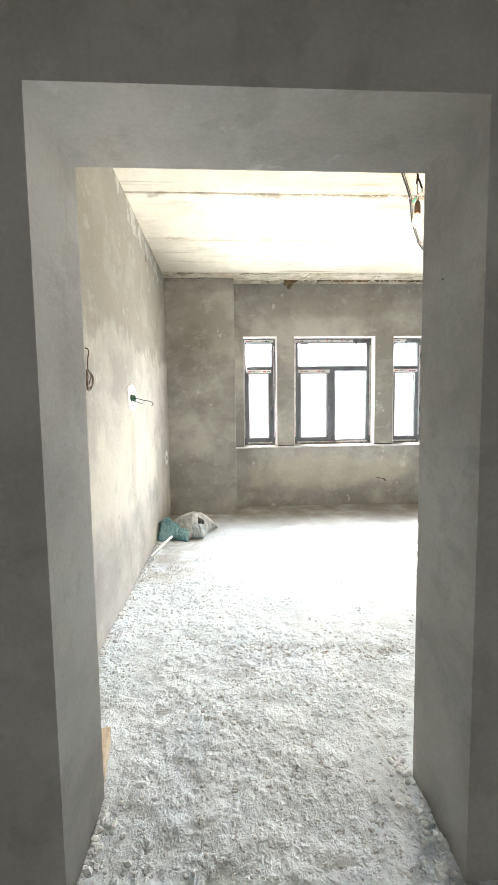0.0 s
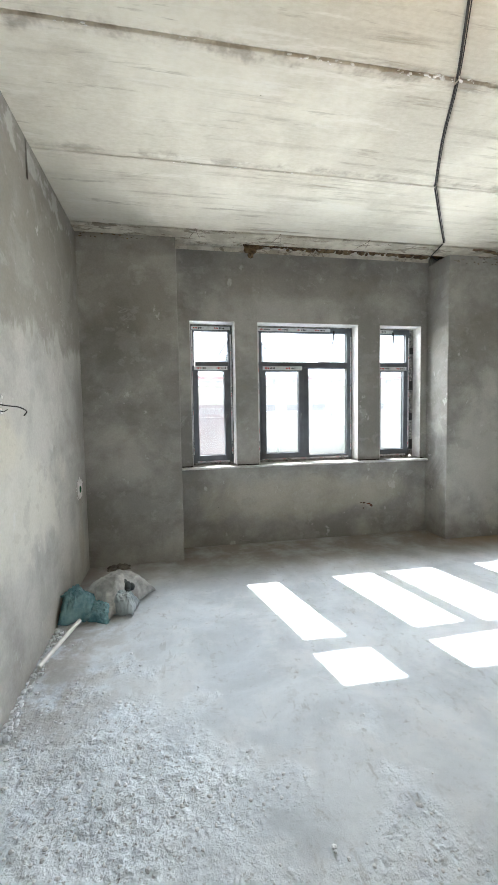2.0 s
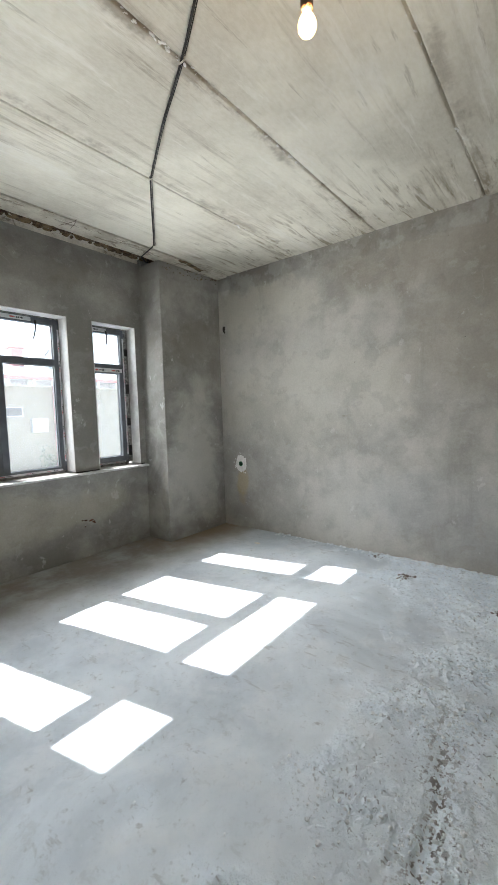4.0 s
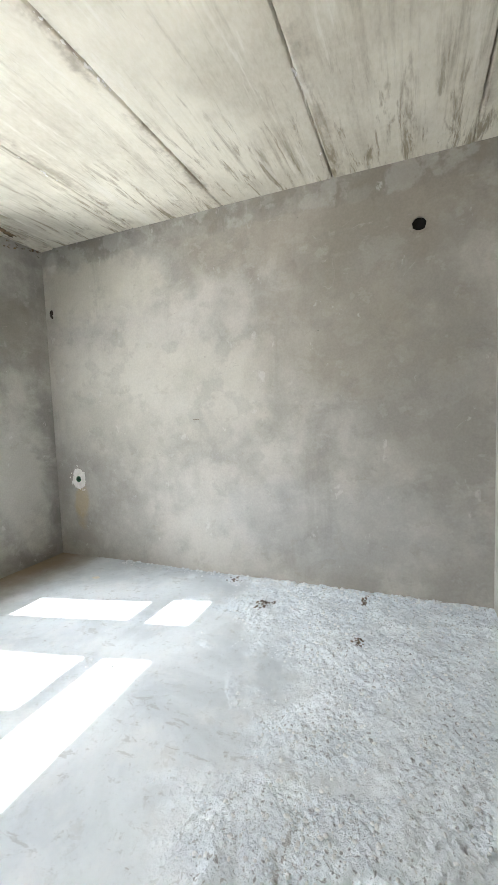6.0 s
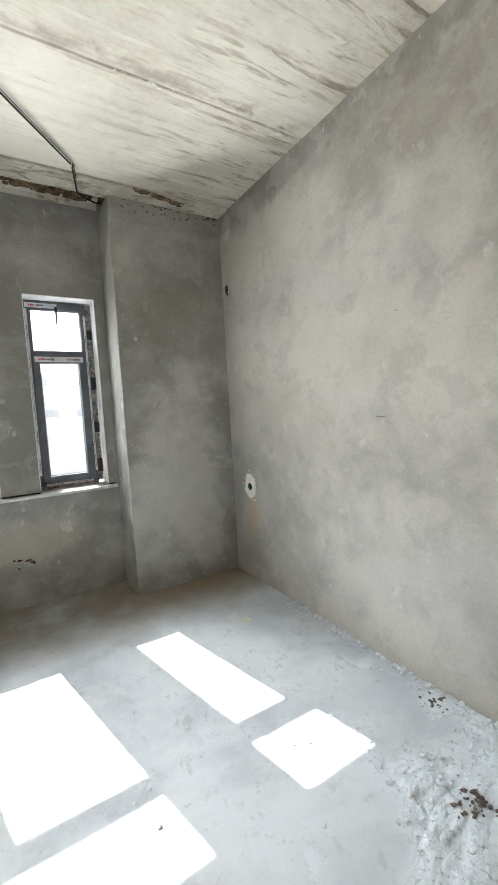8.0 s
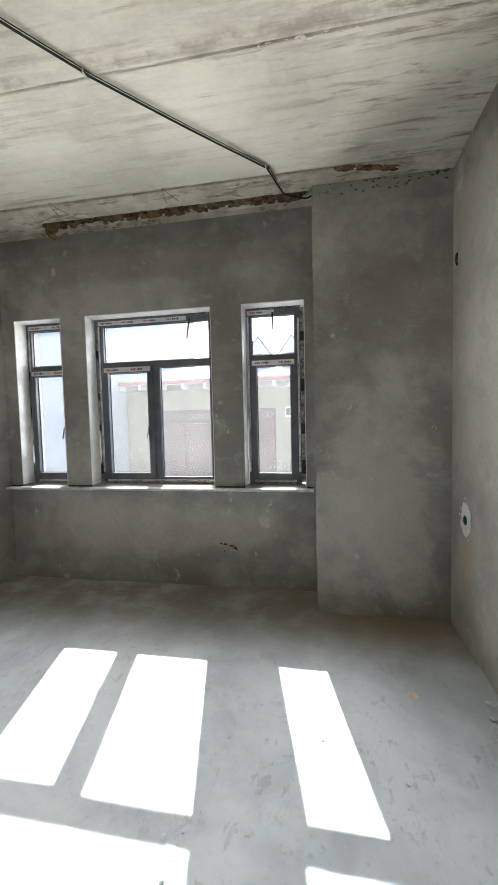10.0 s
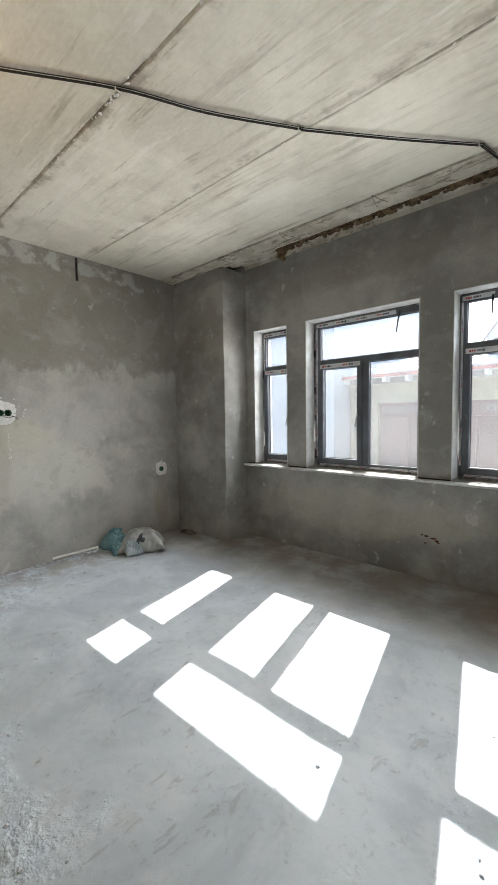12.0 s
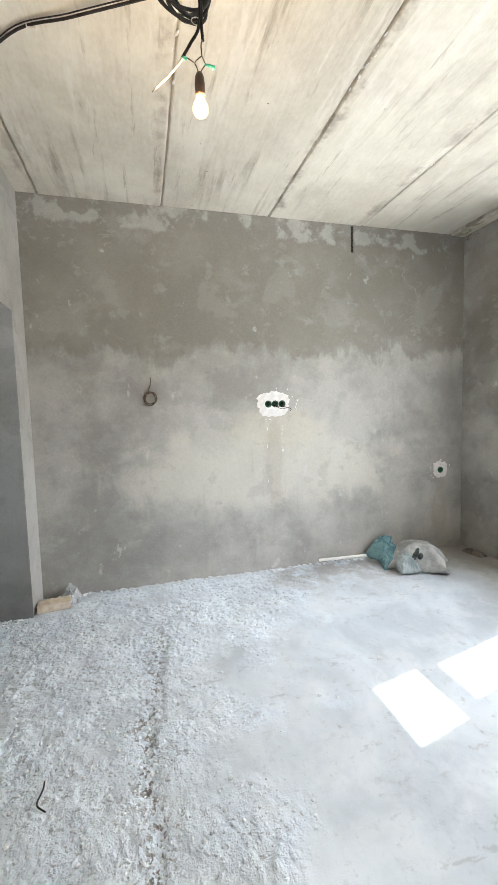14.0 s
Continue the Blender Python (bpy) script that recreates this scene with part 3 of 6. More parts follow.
def glide(pts, n):
    """Catmull-Rom curve through the points, n steps a span."""
    pts = [Vector(p) for p in pts]
    q = [pts[0] * 2 - pts[1]] + pts + [pts[-1] * 2 - pts[-2]]
    out = []
    for i in range(1, len(q) - 2):
        a, b, c, d = q[i - 1:i + 3]
        for k in range(n):
            t = k / n
            out.append(0.5 * ((2 * b) + (c - a) * t + (2 * a - 5 * b + 4 * c - d) * t * t + (3 * b - a - 3 * c + d) * t ** 3))
    return out + [pts[-1]]


def plate(name, outer, holes, thick, mat, place, parent=None, label="", bevel=0.0):
    """A flat plate with holes: 2D outlines in its own x, y, raised by thick along its z, laid at the pose place."""
    cu = bpy.data.curves.new(name, "CURVE")
    cu.dimensions, cu.fill_mode, cu.extrude, cu.bevel_depth = "2D", "BOTH", thick / 2, bevel
    for loop in (outer, *holes):
        s = cu.splines.new("POLY")
        s.points.add(len(loop) - 1)
        for pt, (x, y) in zip(s.points, loop):
            pt.co = (x, y, 0, 1)
        s.use_cyclic_u = True
    tmp = bpy.data.objects.new(name, cu)
    me = bpy.data.meshes.new_from_object(tmp)
    bpy.data.objects.remove(tmp)
    bpy.data.curves.remove(cu)
    me.transform(place @ Matrix.Translation((0, 0, thick / 2)))
    me.materials.clear()
    me.materials.append(mat)
    ob = new(name, me)
    if parent is not None:
        ob.parent = parent
    if label:
        tagged(ob, label)
    return ob


def thing(name, at, label, category, group="", kind=""):
    ob = new(name)
    ob.location = at
    ob.empty_display_size = 0.1
    return tagged(ob, label, category, group, kind)


def structure(ob, label, category=""):
    return tagged(ob, label, category, "", "structure")


def rect(x0, x1, y0, y1):
    return [(x0, y0), (x1, y0), (x1, y1), (x0, y1)]


def circle(cx, cy, r, n=20, jag=0.0, rng=None, sx=1.0, sy=1.0):
    out = []
    for k in range(n):
        a = 2 * math.pi * k / n
        q = r * (1 + (rng.uniform(-jag, jag) if rng else 0))
        out.append((cx + math.cos(a) * q * sx, cy + math.sin(a) * q * sy))
    return out


# local axes of wall plates: x along the wall, y up, z out of the wall
FACE_N = Matrix(((1, 0, 0, 0), (0, 0, -1, 0), (0, 1, 0, 0), (0, 0, 0, 1)))       # normal to -y
FACE_S = Matrix(((-1, 0, 0, 0), (0, 0, 1, 0), (0, 1, 0, 0), (0, 0, 0, 1)))       # normal to +y
FACE_W = Matrix(((0, 0, 1, 0), (1, 0, 0, 0), (0, 1, 0, 0), (0, 0, 0, 1)))        # normal to +x, local x = world y
FACE_E = Matrix(((0, 0, -1, 0), (-1, 0, 0, 0), (0, 1, 0, 0), (0, 0, 0, 1)))      # normal to -x, local x = -world y


# ---- walls ----
def wall_west():
    holes = [rect(5.170, 5.202, 3.155, 3.415)]
    holes += [circle(y, 1.660, 0.031) for y in (4.262, 4.333, 4.404)] + [circle(6.250, 0.888, 0.032)]
    w = plate("wall_west", rect(YS0 - 0.02, YO, -0.3, CEIL + 0.2), holes, 0.30, PLASTER_W, Matrix.Translation((XW - 0.30, 0, 0)) @ FACE_W)
    structure(w, "grey cement plaster wall with cloudy pale smears and a darker upper band")
    back = box_part("wall_backing", (XW - 0.42, XW - 0.302, YS0 - 0.02, YO, -0.3, CEIL + 0.2), DARK_HOLE, w)
    return w


def wall_east():
    holes = [circle(-2.675, 2.935, 0.054, 18)] + [circle(-6.215, 0.880, 0.032)]
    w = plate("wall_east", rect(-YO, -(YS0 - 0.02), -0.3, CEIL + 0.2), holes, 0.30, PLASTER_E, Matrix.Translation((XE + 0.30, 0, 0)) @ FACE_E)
    structure(w, "grey cement plaster wall, cloudy, with a round black hole near the top")
    box_part("wall_backing", (XE + 0.302, XE + 0.42, YS0 - 0.02, YO, -0.3, CEIL + 0.2), DARK_HOLE, w)
    return w


def wall_north():
    holes = [rect(a, b, SILL_Z, HEAD_Z) for a, b in OPEN]
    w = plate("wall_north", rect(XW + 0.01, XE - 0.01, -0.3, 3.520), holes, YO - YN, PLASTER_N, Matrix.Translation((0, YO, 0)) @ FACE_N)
    structure(w, "grey plastered wall with three window openings in a shallow niche")
    return w


def skim(k, a, b):
    """Pale skim coat lining jambs and head of one opening, room side."""
    y0, y1, t = YN - 0.003, GLASS_Y - 0.045, 0.006
    verts, faces = [], []

    def slab(p):
        i = len(verts)
        verts.extend(p)
        faces.extend([(i, i + 1, i + 2, i + 3), (i + 7, i + 6, i + 5, i + 4), (i, i + 4, i + 5, i + 1), (i + 1, i + 5, i + 6, i + 2), (i + 2, i + 6, i + 7, i + 3), (i + 3, i + 7, i + 4, i)])

    z0, z1 = SILL_Z + 0.012, HEAD_Z + 0.001
    ab, bb = a, b
    slab([(a - .001, y0, z0), (a + t, y0, z0), (a + t, y0, z1 - t), (a - .001, y0, z1), (ab - .001, y1, z0), (ab + t, y1, z0), (ab + t, y1, z1 - t), (ab - .001, y1, z1)])
    slab([(b - t, y0, z0), (b + .001, y0, z0), (b + .001, y0, z1), (b - t, y0, z1 - t), (bb - t, y1, z0), (bb + .001, y1, z0), (bb + .001, y1, z1), (bb - t, y1, z1 - t)])
    slab([(a + t, y0, z1 - t), (b - t, y0, z1 - t), (b - t, y0, z1), (a + t, y0, z1), (ab + t, y1, z1 - t), (bb - t, y1, z1 - t), (bb - t, y1, z1), (ab + t, y1, z1)])
    ob = new("window_reveal", mesh_from("window_reveal", verts, faces, REVEAL))
    structure(ob, "pale skim-coated window reveal")


def pilaster(name, x0, x1, edge):
    """Plastered pier with a rounded, slightly wavy arris."""
    bm = bmesh.new()
    rng = random.Random(int(edge * 10))
    nz, prof = 40, []
    r = 0.009
    sgn = 1 if edge > x0 + 0.5 else -1
    corner = [(0.0, 0.0), (r * 0.55, r * 0.12), (r * 0.88, r * 0.45), (r, r)]
    for i in range(nz + 1):
        z = -0.05 + (CEIL + 0.045) * i / nz
        wob = 0.004 * noise.noise(Vector((edge, 1.0, z * 2.2))) + 0.002 * noise.noise(Vector((edge, 4.0, z * 9)))
        far = x0 if sgn > 0 else x1
        row = [(far, YP + 0.002)]
        for u, v in corner:
            row.append((edge + sgn * (u - r) + sgn * wob, YP + v + wob))
        row.append((edge + sgn * wob, YN + 0.02))
        prof.append([bm.verts.new((x, y, z)) for x, y in row])
    for a, b in zip(prof, prof[1:]):
        for k in range(len(a) - 1):
            bm.faces.new((a[k], a[k + 1], b[k + 1], b[k]))
    back = []
    for row in (prof[0], prof[-1]):
        far = x0 if sgn > 0 else x1
        back.append(bm.verts.new((far, YN + 0.02, row[0].co.z)))
        bm.faces.new([*row, back[-1]])
    bm.faces.new([r_[0] for r_ in prof] + [back[1], back[0]])
    bm.faces.new([r_[-1] for r_ in prof] + [back[1], back[0]])
    bmesh.ops.recalc_face_normals(bm, faces=bm.faces)
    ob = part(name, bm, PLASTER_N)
    structure(ob, "grey plastered pier beside the window niche with a rounded edge")


def walls_south():
    a, b, h = DOOR
    outer = [(-5.3, -0.3), (-b, -0.3), (-b, h), (-a, h), (-a, -0.3), (2.2, -0.3), (2.2, CEIL + 0.2), (-5.3, CEIL + 0.2)]
    w = plate("wall_south", outer, [], YS - YS0, PLASTER_S, Matrix.Translation((0, YS0, 0)) @ FACE_S)
    structure(w, "thick grey plastered wall with an unfinished doorway")
    hw = plate("hall_wall", rect(-2.2, 5.3, -0.3, CEIL + 0.2), [], 0.2, PLASTER_S, Matrix.Translation((0, -2.5, 0)) @ Matrix(((1, 0, 0, 0), (0, 0, -1, 0), (0, 1, 0, 0), (0, 0, 0, 1))))
    structure(hw, "grey plastered wall of the hall")
    structure(box_part("hall_wall", (-2.4, -2.2, -2.7, YS0 + 0.3, -0.3, CEIL + 0.2), PLASTER_S), "grey plastered wall of the hall")
    structure(box_part("hall_wall", (3.2, 3.4, -2.5, YS0, -0.3, CEIL + 0.2), PLASTER_S), "grey plastered wall of the hall")


# ---- floor ----
def build_floor():
    xs = np.arange(XW - 0.05, XE + 0.05, 0.0115)
    ys = np.concatenate([np.arange(1.2, 4.2, 0.0105), np.arange(4.2, 5.2, 0.016), np.arange(5.2, YN + 0.06, 0.028)])
    nx, ny = len(xs), len(ys)
    co, loose, dug = np.zeros((ny, nx, 3)), np.zeros((ny, nx)), np.zeros((ny, nx))
    for j, y in enumerate(ys):
        for i, x in enumerate(xs):
            k = rough_mask(x, y)
            z = 0.008 * noise.noise(Vector((x * 1.1, y * 1.1, 0.3)))
            v = Vector((x, y, 0))
            a = noise.noise(v * 9.0)
            c = noise.noise(v * 24.0 + Vector((3, 0, 0)))
            d = noise.noise(v * 52.0 + Vector((0, 7, 0))) if k > 0.02 else 0
            e = noise.noise(v * 4.2 + Vector((1, 3, 5)))
            lump = (1 - abs(c) * 2.6) * 0.5
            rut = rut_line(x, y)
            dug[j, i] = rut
            clod = max(0.0, d + 0.10) ** 0.8
            f = noise.noise(v * 15.0 + Vector((8, 2, 0)))
            shelf = 0.008 * max(-0.4, min(0.4, 3.2 * f + 0.8 * d))
            z += k * (0.010 * e + 0.009 * a + shelf + 0.009 * max(0.0, lump) * (0.7 + a) + 0.010 * clod * (0.9 + 1.6 * c) - 0.018 * rut * (0.8 + 1.5 * a)) + 0.0009 * c * (1 - k) + 0.002 * e
            co[j, i] = x, y, z
            loose[j, i] = k
    # skirt of crumbs along the walls
    idx = np.arange(nx * ny).reshape(ny, nx)
    quads = np.stack([idx[:-1, :-1], idx[:-1, 1:], idx[1:, 1:], idx[1:, :-1]], -1).reshape(-1, 4)
    me = bpy.data.meshes.new("floor")
    me.from_pydata(co.reshape(-1, 3).tolist(), [], quads.tolist())
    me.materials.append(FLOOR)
    me.polygons.foreach_set("use_smooth", [True] * len(me.polygons))
    at = me.attributes.new("loose", "FLOAT", "POINT")
    at.data.foreach_set("value", loose.reshape(-1))
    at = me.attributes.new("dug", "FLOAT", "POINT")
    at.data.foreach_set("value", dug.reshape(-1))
    ob = new("floor", me)
    structure(ob, "dusty grey cement floor, smooth by the windows and lumpy by the door")
    bm = bmesh.new()
    box(bm, -2.3, 3.3, -2.6, 1.2, -0.1, 0.0)
    h = part("floor_hall", bm, FLOOR)
    structure(h, "dusty grey cement floor of the hall")
    structure(box_part("floor_slab", (-2.4, 5.4, -2.7, YO, -0.30, -0.11), GREY_RENDER), "concrete slab under the floor")


# ---- ceiling ----
def build_ceiling():
    verts, faces = [], []
    rng = random.Random(5)
    edges = (-2.7, -0.62, 0.37) + JOINTS
    xs = [XW - 0.05 + 0.022 * i for i in range(int((XE - XW + 0.1) / 0.022) + 1)]
    for s, (y0, y1) in enumerate(zip(edges, edges[1:])):
        fine = y1 > 2.2
        row_x = xs if fine else [-2.3, 5.3]
        base = len(verts)
        prof = (0.0, 0.004, 0.016, 0.5, 0.984, 0.996, 1.0)
        for x in row_x:
            def depth(joint):
                """How deep the joint is open at x: filled in places, cracked in others."""
                q = noise.noise(Vector((x * 1.3, joint * 3.0, 1.0))) + 0.5 * noise.noise(Vector((x * 6.0, joint, 4.0)))
                shut = 0.35 if abs(joint - 5.295) < 0.01 else 0.0
                return 0.003 + 0.032 * max(0.0, min(1.0, 0.85 + q * 1.7 - shut))

            ja = 0.0035 * noise.noise(Vector((x * 5, s, 0))) + 0.004 * noise.noise(Vector((x * 24, s, 5)))
            jb = 0.0035 * noise.noise(Vector((x * 5, s + 0.5, 3))) + 0.004 * noise.noise(Vector((x * 24, s, 9)))
            chip_a = 0.020 * max(0, noise.noise(Vector((x * 9, s, 20))) - 0.30)
            chip_b = 0.020 * max(0, noise.noise(Vector((x * 9, s, 30))) - 0.30)
            step_z = 0.0025 * (s % 2)
            a, b = y0 + 0.0058 + abs(ja) + chip_a, y1 - 0.0058 - abs(jb) - chip_b
            for yy, zz in ((y0, depth(y0)), (a, 0.008), (a + 0.004, 0.002), (a + 0.012, 0.0), ((a + b) / 2, 0.0), (b - 0.012, 0.0), (b - 0.004, 0.002), (b, 0.008), (y1, depth(y1))):
                verts.append((x, yy, CEIL + zz + step_z))
        n = 9
        for i in range(len(row_x) - 1):
            for k in range(n - 1):
                p = base + i * n + k
                faces.append((p, p + n, p + n + 1, p + 1))
    # solid body above the joints
    i = len(verts)
    verts += [(-2.4, -2.7, CEIL + 0.055), (5.4, -2.7, CEIL + 0.055), (5.4, 6.5, CEIL + 0.055), (-2.4, 6.5, CEIL + 0.055), (-2.4, -2.7, CEIL + 0.3), (5.4, -2.7, CEIL + 0.3), (5.4, 6.5, CEIL + 0.3), (-2.4, 6.5, CEIL + 0.3)]
    faces += [(i, i + 3, i + 2, i + 1), (i + 4, i + 5, i + 6, i + 7), (i, i + 1, i + 5, i + 4), (i + 1, i + 2, i + 6, i + 5), (i + 2, i + 3, i + 7, i + 6), (i + 3, i, i + 4, i + 7)]
    ob = new("ceiling", mesh_from("ceiling", verts, faces, CEILING))
    structure(ob, "pale precast concrete slab ceiling with dark joints and streaks")


def grid_part(name, x0, x1, nx, rows, mat, jag, seed, label):
    """A ragged strip along x: rows of (y, z), each point pushed about by jag."""
    verts, faces = [], []
    n = len(rows)
    for i in range(nx + 1):
        x = x0 + (x1 - x0) * i / nx
        for k, (y, z) in enumerate(rows):
            j = jag[k]
            verts.append((x, y + j * noise.noise(Vector((x * 11, k * 1.7, seed))) + 0.5 * j * noise.noise(Vector((x * 37, k, seed))),
                          z + 0.6 * j * noise.noise(Vector((x * 13, k * 2.1, seed + 5))) + 0.4 * j * noise.noise(Vector((x * 41, k, seed + 9)))))
    for i in range(nx):
        for k in range(n - 1):
            p = i * n + k
            faces.append((p, p + n, p + n + 1, p + 1))
    ob = new(name, mesh_from(name, verts, faces, mat))
    return structure(ob, label)


def build_beam():
    grid_part("beam", XW, XE, 260, [(6.362, 3.48), (6.366, 3.418), (6.385, 3.412), (6.50, 3.412), (6.595, 3.411), (6.612, 3.424), (6.618, 3.61)], BEAM,
              (0, 0.003, 0.003, 0.002, 0.006, 0.016, 0.0), 3.0, "rough stained concrete edge beam above the windows")
    grid_part("mortar_ledge", 1.62, PE, 230, [(6.85, 3.62), (6.835, 3.535), (6.845, 3.512), (6.88, 3.514), (6.935, 3.505), (6.941, 3.46)], BEAM,
              (0, 0.02, 0.022, 0.016, 0.010, 0.0), 8.0, "broken mortar ledge above the window wall")
    grid_part("mortar_bridge", PW, 1.66, 120, [(6.645, 3.52), (6.655, 3.448), (6.71, 3.435), (6.79, 3.462), (6.87, 3.500), (6.938, 3.505), (6.942, 3.46)], BEAM,
              (0.01, 0.02, 0.016, 0.020, 0.018, 0.010, 0.0), 12.0, "lumpy mortar closing the gap above the window wall")
    structure(box_part("gap_lining", (XW, XE, 6.56, YO, 3.602, 3.85), BROWN), "brown packed gap above the window wall")
    structure(box_part("outer_lintel", (XW, XE, 6.955, YO, 3.521, 3.601), BROWN), "brown packed gap above the window wall")


wall_west()
wall_east()
wall_north()
for k, (a, b) in enumerate(OPEN):
    skim(k, a, b)
pilaster("pilaster_west", XW + 0.0, PW, PW)
pilaster("pilaster_east", PE, XE - 0.0, PE)
walls_south()
build_floor()
build_ceiling()
build_beam()


def tie_wires():
    """Thin bent wires sticking out of the edge beam."""
    for x in (1.01, 1.88, 2.86):
        w = tube_part("tie_wire", glide([(x - 0.03, 6.53, 3.414), (x - 0.02, 6.46, 3.406), (x + 0.01, 6.34, 3.402), (x + 0.02, 6.31, 3.412), (x + 0.045, 6.40, 3.404), (x + 0.075, 6.52, 3.413)], 5), 0.0022, COPPER, None, 5)
        structure(w, "thin bent rusty wire under the edge beam")


tie_wires()


# ---- windows ----
def tape_strip(parent, x0, x1, y, z0, z1, vertical, rng):
    """Film along a profile, with bars for its worn print."""
    t = box_part("film_strip", (x0, x1, y - 0.0012, y, z0, z1), TAPE, parent, label="whitish protective film with red and black print")
    bmr, bmk = bmesh.new(), bmesh.new()
    lo, hi = (z0, z1) if vertical else (x0, x1)
    c = (x0 + x1) / 2 if vertical else (z0 + z1) / 2
    w = (x1 - x0 if vertical else z1 - z0) * 0.24
    s = lo + 0.03
    while s < hi - 0.10:
        for target, count in ((bmr, 3), (bmk, 4)):
            for _ in range(count):
                l = rng.uniform(0.008, 0.015)
                if s + l > hi - 0.01:
                    break
                hw = w * rng.uniform(0.5, 1.0)
                if vertical:
                    box(target, c - hw, c + hw, y - 0.0022, y - 0.0013, s, s + l)
                else:
                    box(target, s, s + l, y - 0.0022, y - 0.0013, c - hw, c + hw)
                s += l + 0.005
            s += 0.008
        s += rng.uniform(0.08, 0.13)
    part("red_print", bmr, TAPE_RED, t)
    part("black_print", bmk, TAPE_BLACK, t)


def profile(name, x0, x1, y0, y1, z0, z1, w, mat, parent, sides=None):
    """A rectangular frame with mitred look: four bars, widths w = (left, right, bottom, top)."""
    l, r, b, t = w
    bm = bmesh.new()
    box(bm, x0, x0 + l, y0, y1, z0, z1, 0.004)
    box(bm, x1 - r, x1, y0, y1, z0, z1, 0.004)
    box(bm, x0 + l - 0.003, x1 - r + 0.003, y0 + 0.0006, y1 - 0.0006, z0, z0 + b, 0.004)
    box(bm, x0 + l - 0.003, x1 - r + 0.003, y0 + 0.0006, y1 - 0.0006, z1 - t, z1, 0.004)
    return part(name, bm, mat, parent)


def gasket(x0, x1, z0, z1, y, parent):
    bm = bmesh.new()
    g = 0.006
    box(bm, x0, x0 + g, y - 0.004, y + 0.004, z0, z1)
    box(bm, x1 - g, x1, y - 0.004, y + 0.004, z0, z1)
    box(bm, x0 + g, x1 - g, y - 0.004, y + 0.004, z0, z0 + g)
    box(bm, x0 + g, x1 - g, y - 0.004, y + 0.004, z1 - g, z1)
    part("gasket", bm, GASKET, parent)


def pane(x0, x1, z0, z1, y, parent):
    p = box_part("pane", (x0 - 0.004, x1 + 0.004, y - 0.003, y + 0.003, z0 - 0.004, z1 + 0.004), GLASS, parent, label="dusty glass tinted to dim the view outside")
    # shadow off, so the tint dims the view but not the daylight
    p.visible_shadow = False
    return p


def handle(x, z, y, parent, lean):
    h = box_part("handle", (x - 0.014, x + 0.014, y - 0.012, y, z - 0.035, z + 0.035), HANDLE, parent, 0.003, "grey metal window handle")
    tube_part("lever", [(x, y - 0.01, z + 0.01), (x, y - 0.035, z + 0.01), (x - 0.01 * lean, y - 0.042, z - 0.01), (x - 0.03 * lean, y - 0.042, z - 0.11)], [0.009, 0.008, 0.009, 0.006], HANDLE, h)


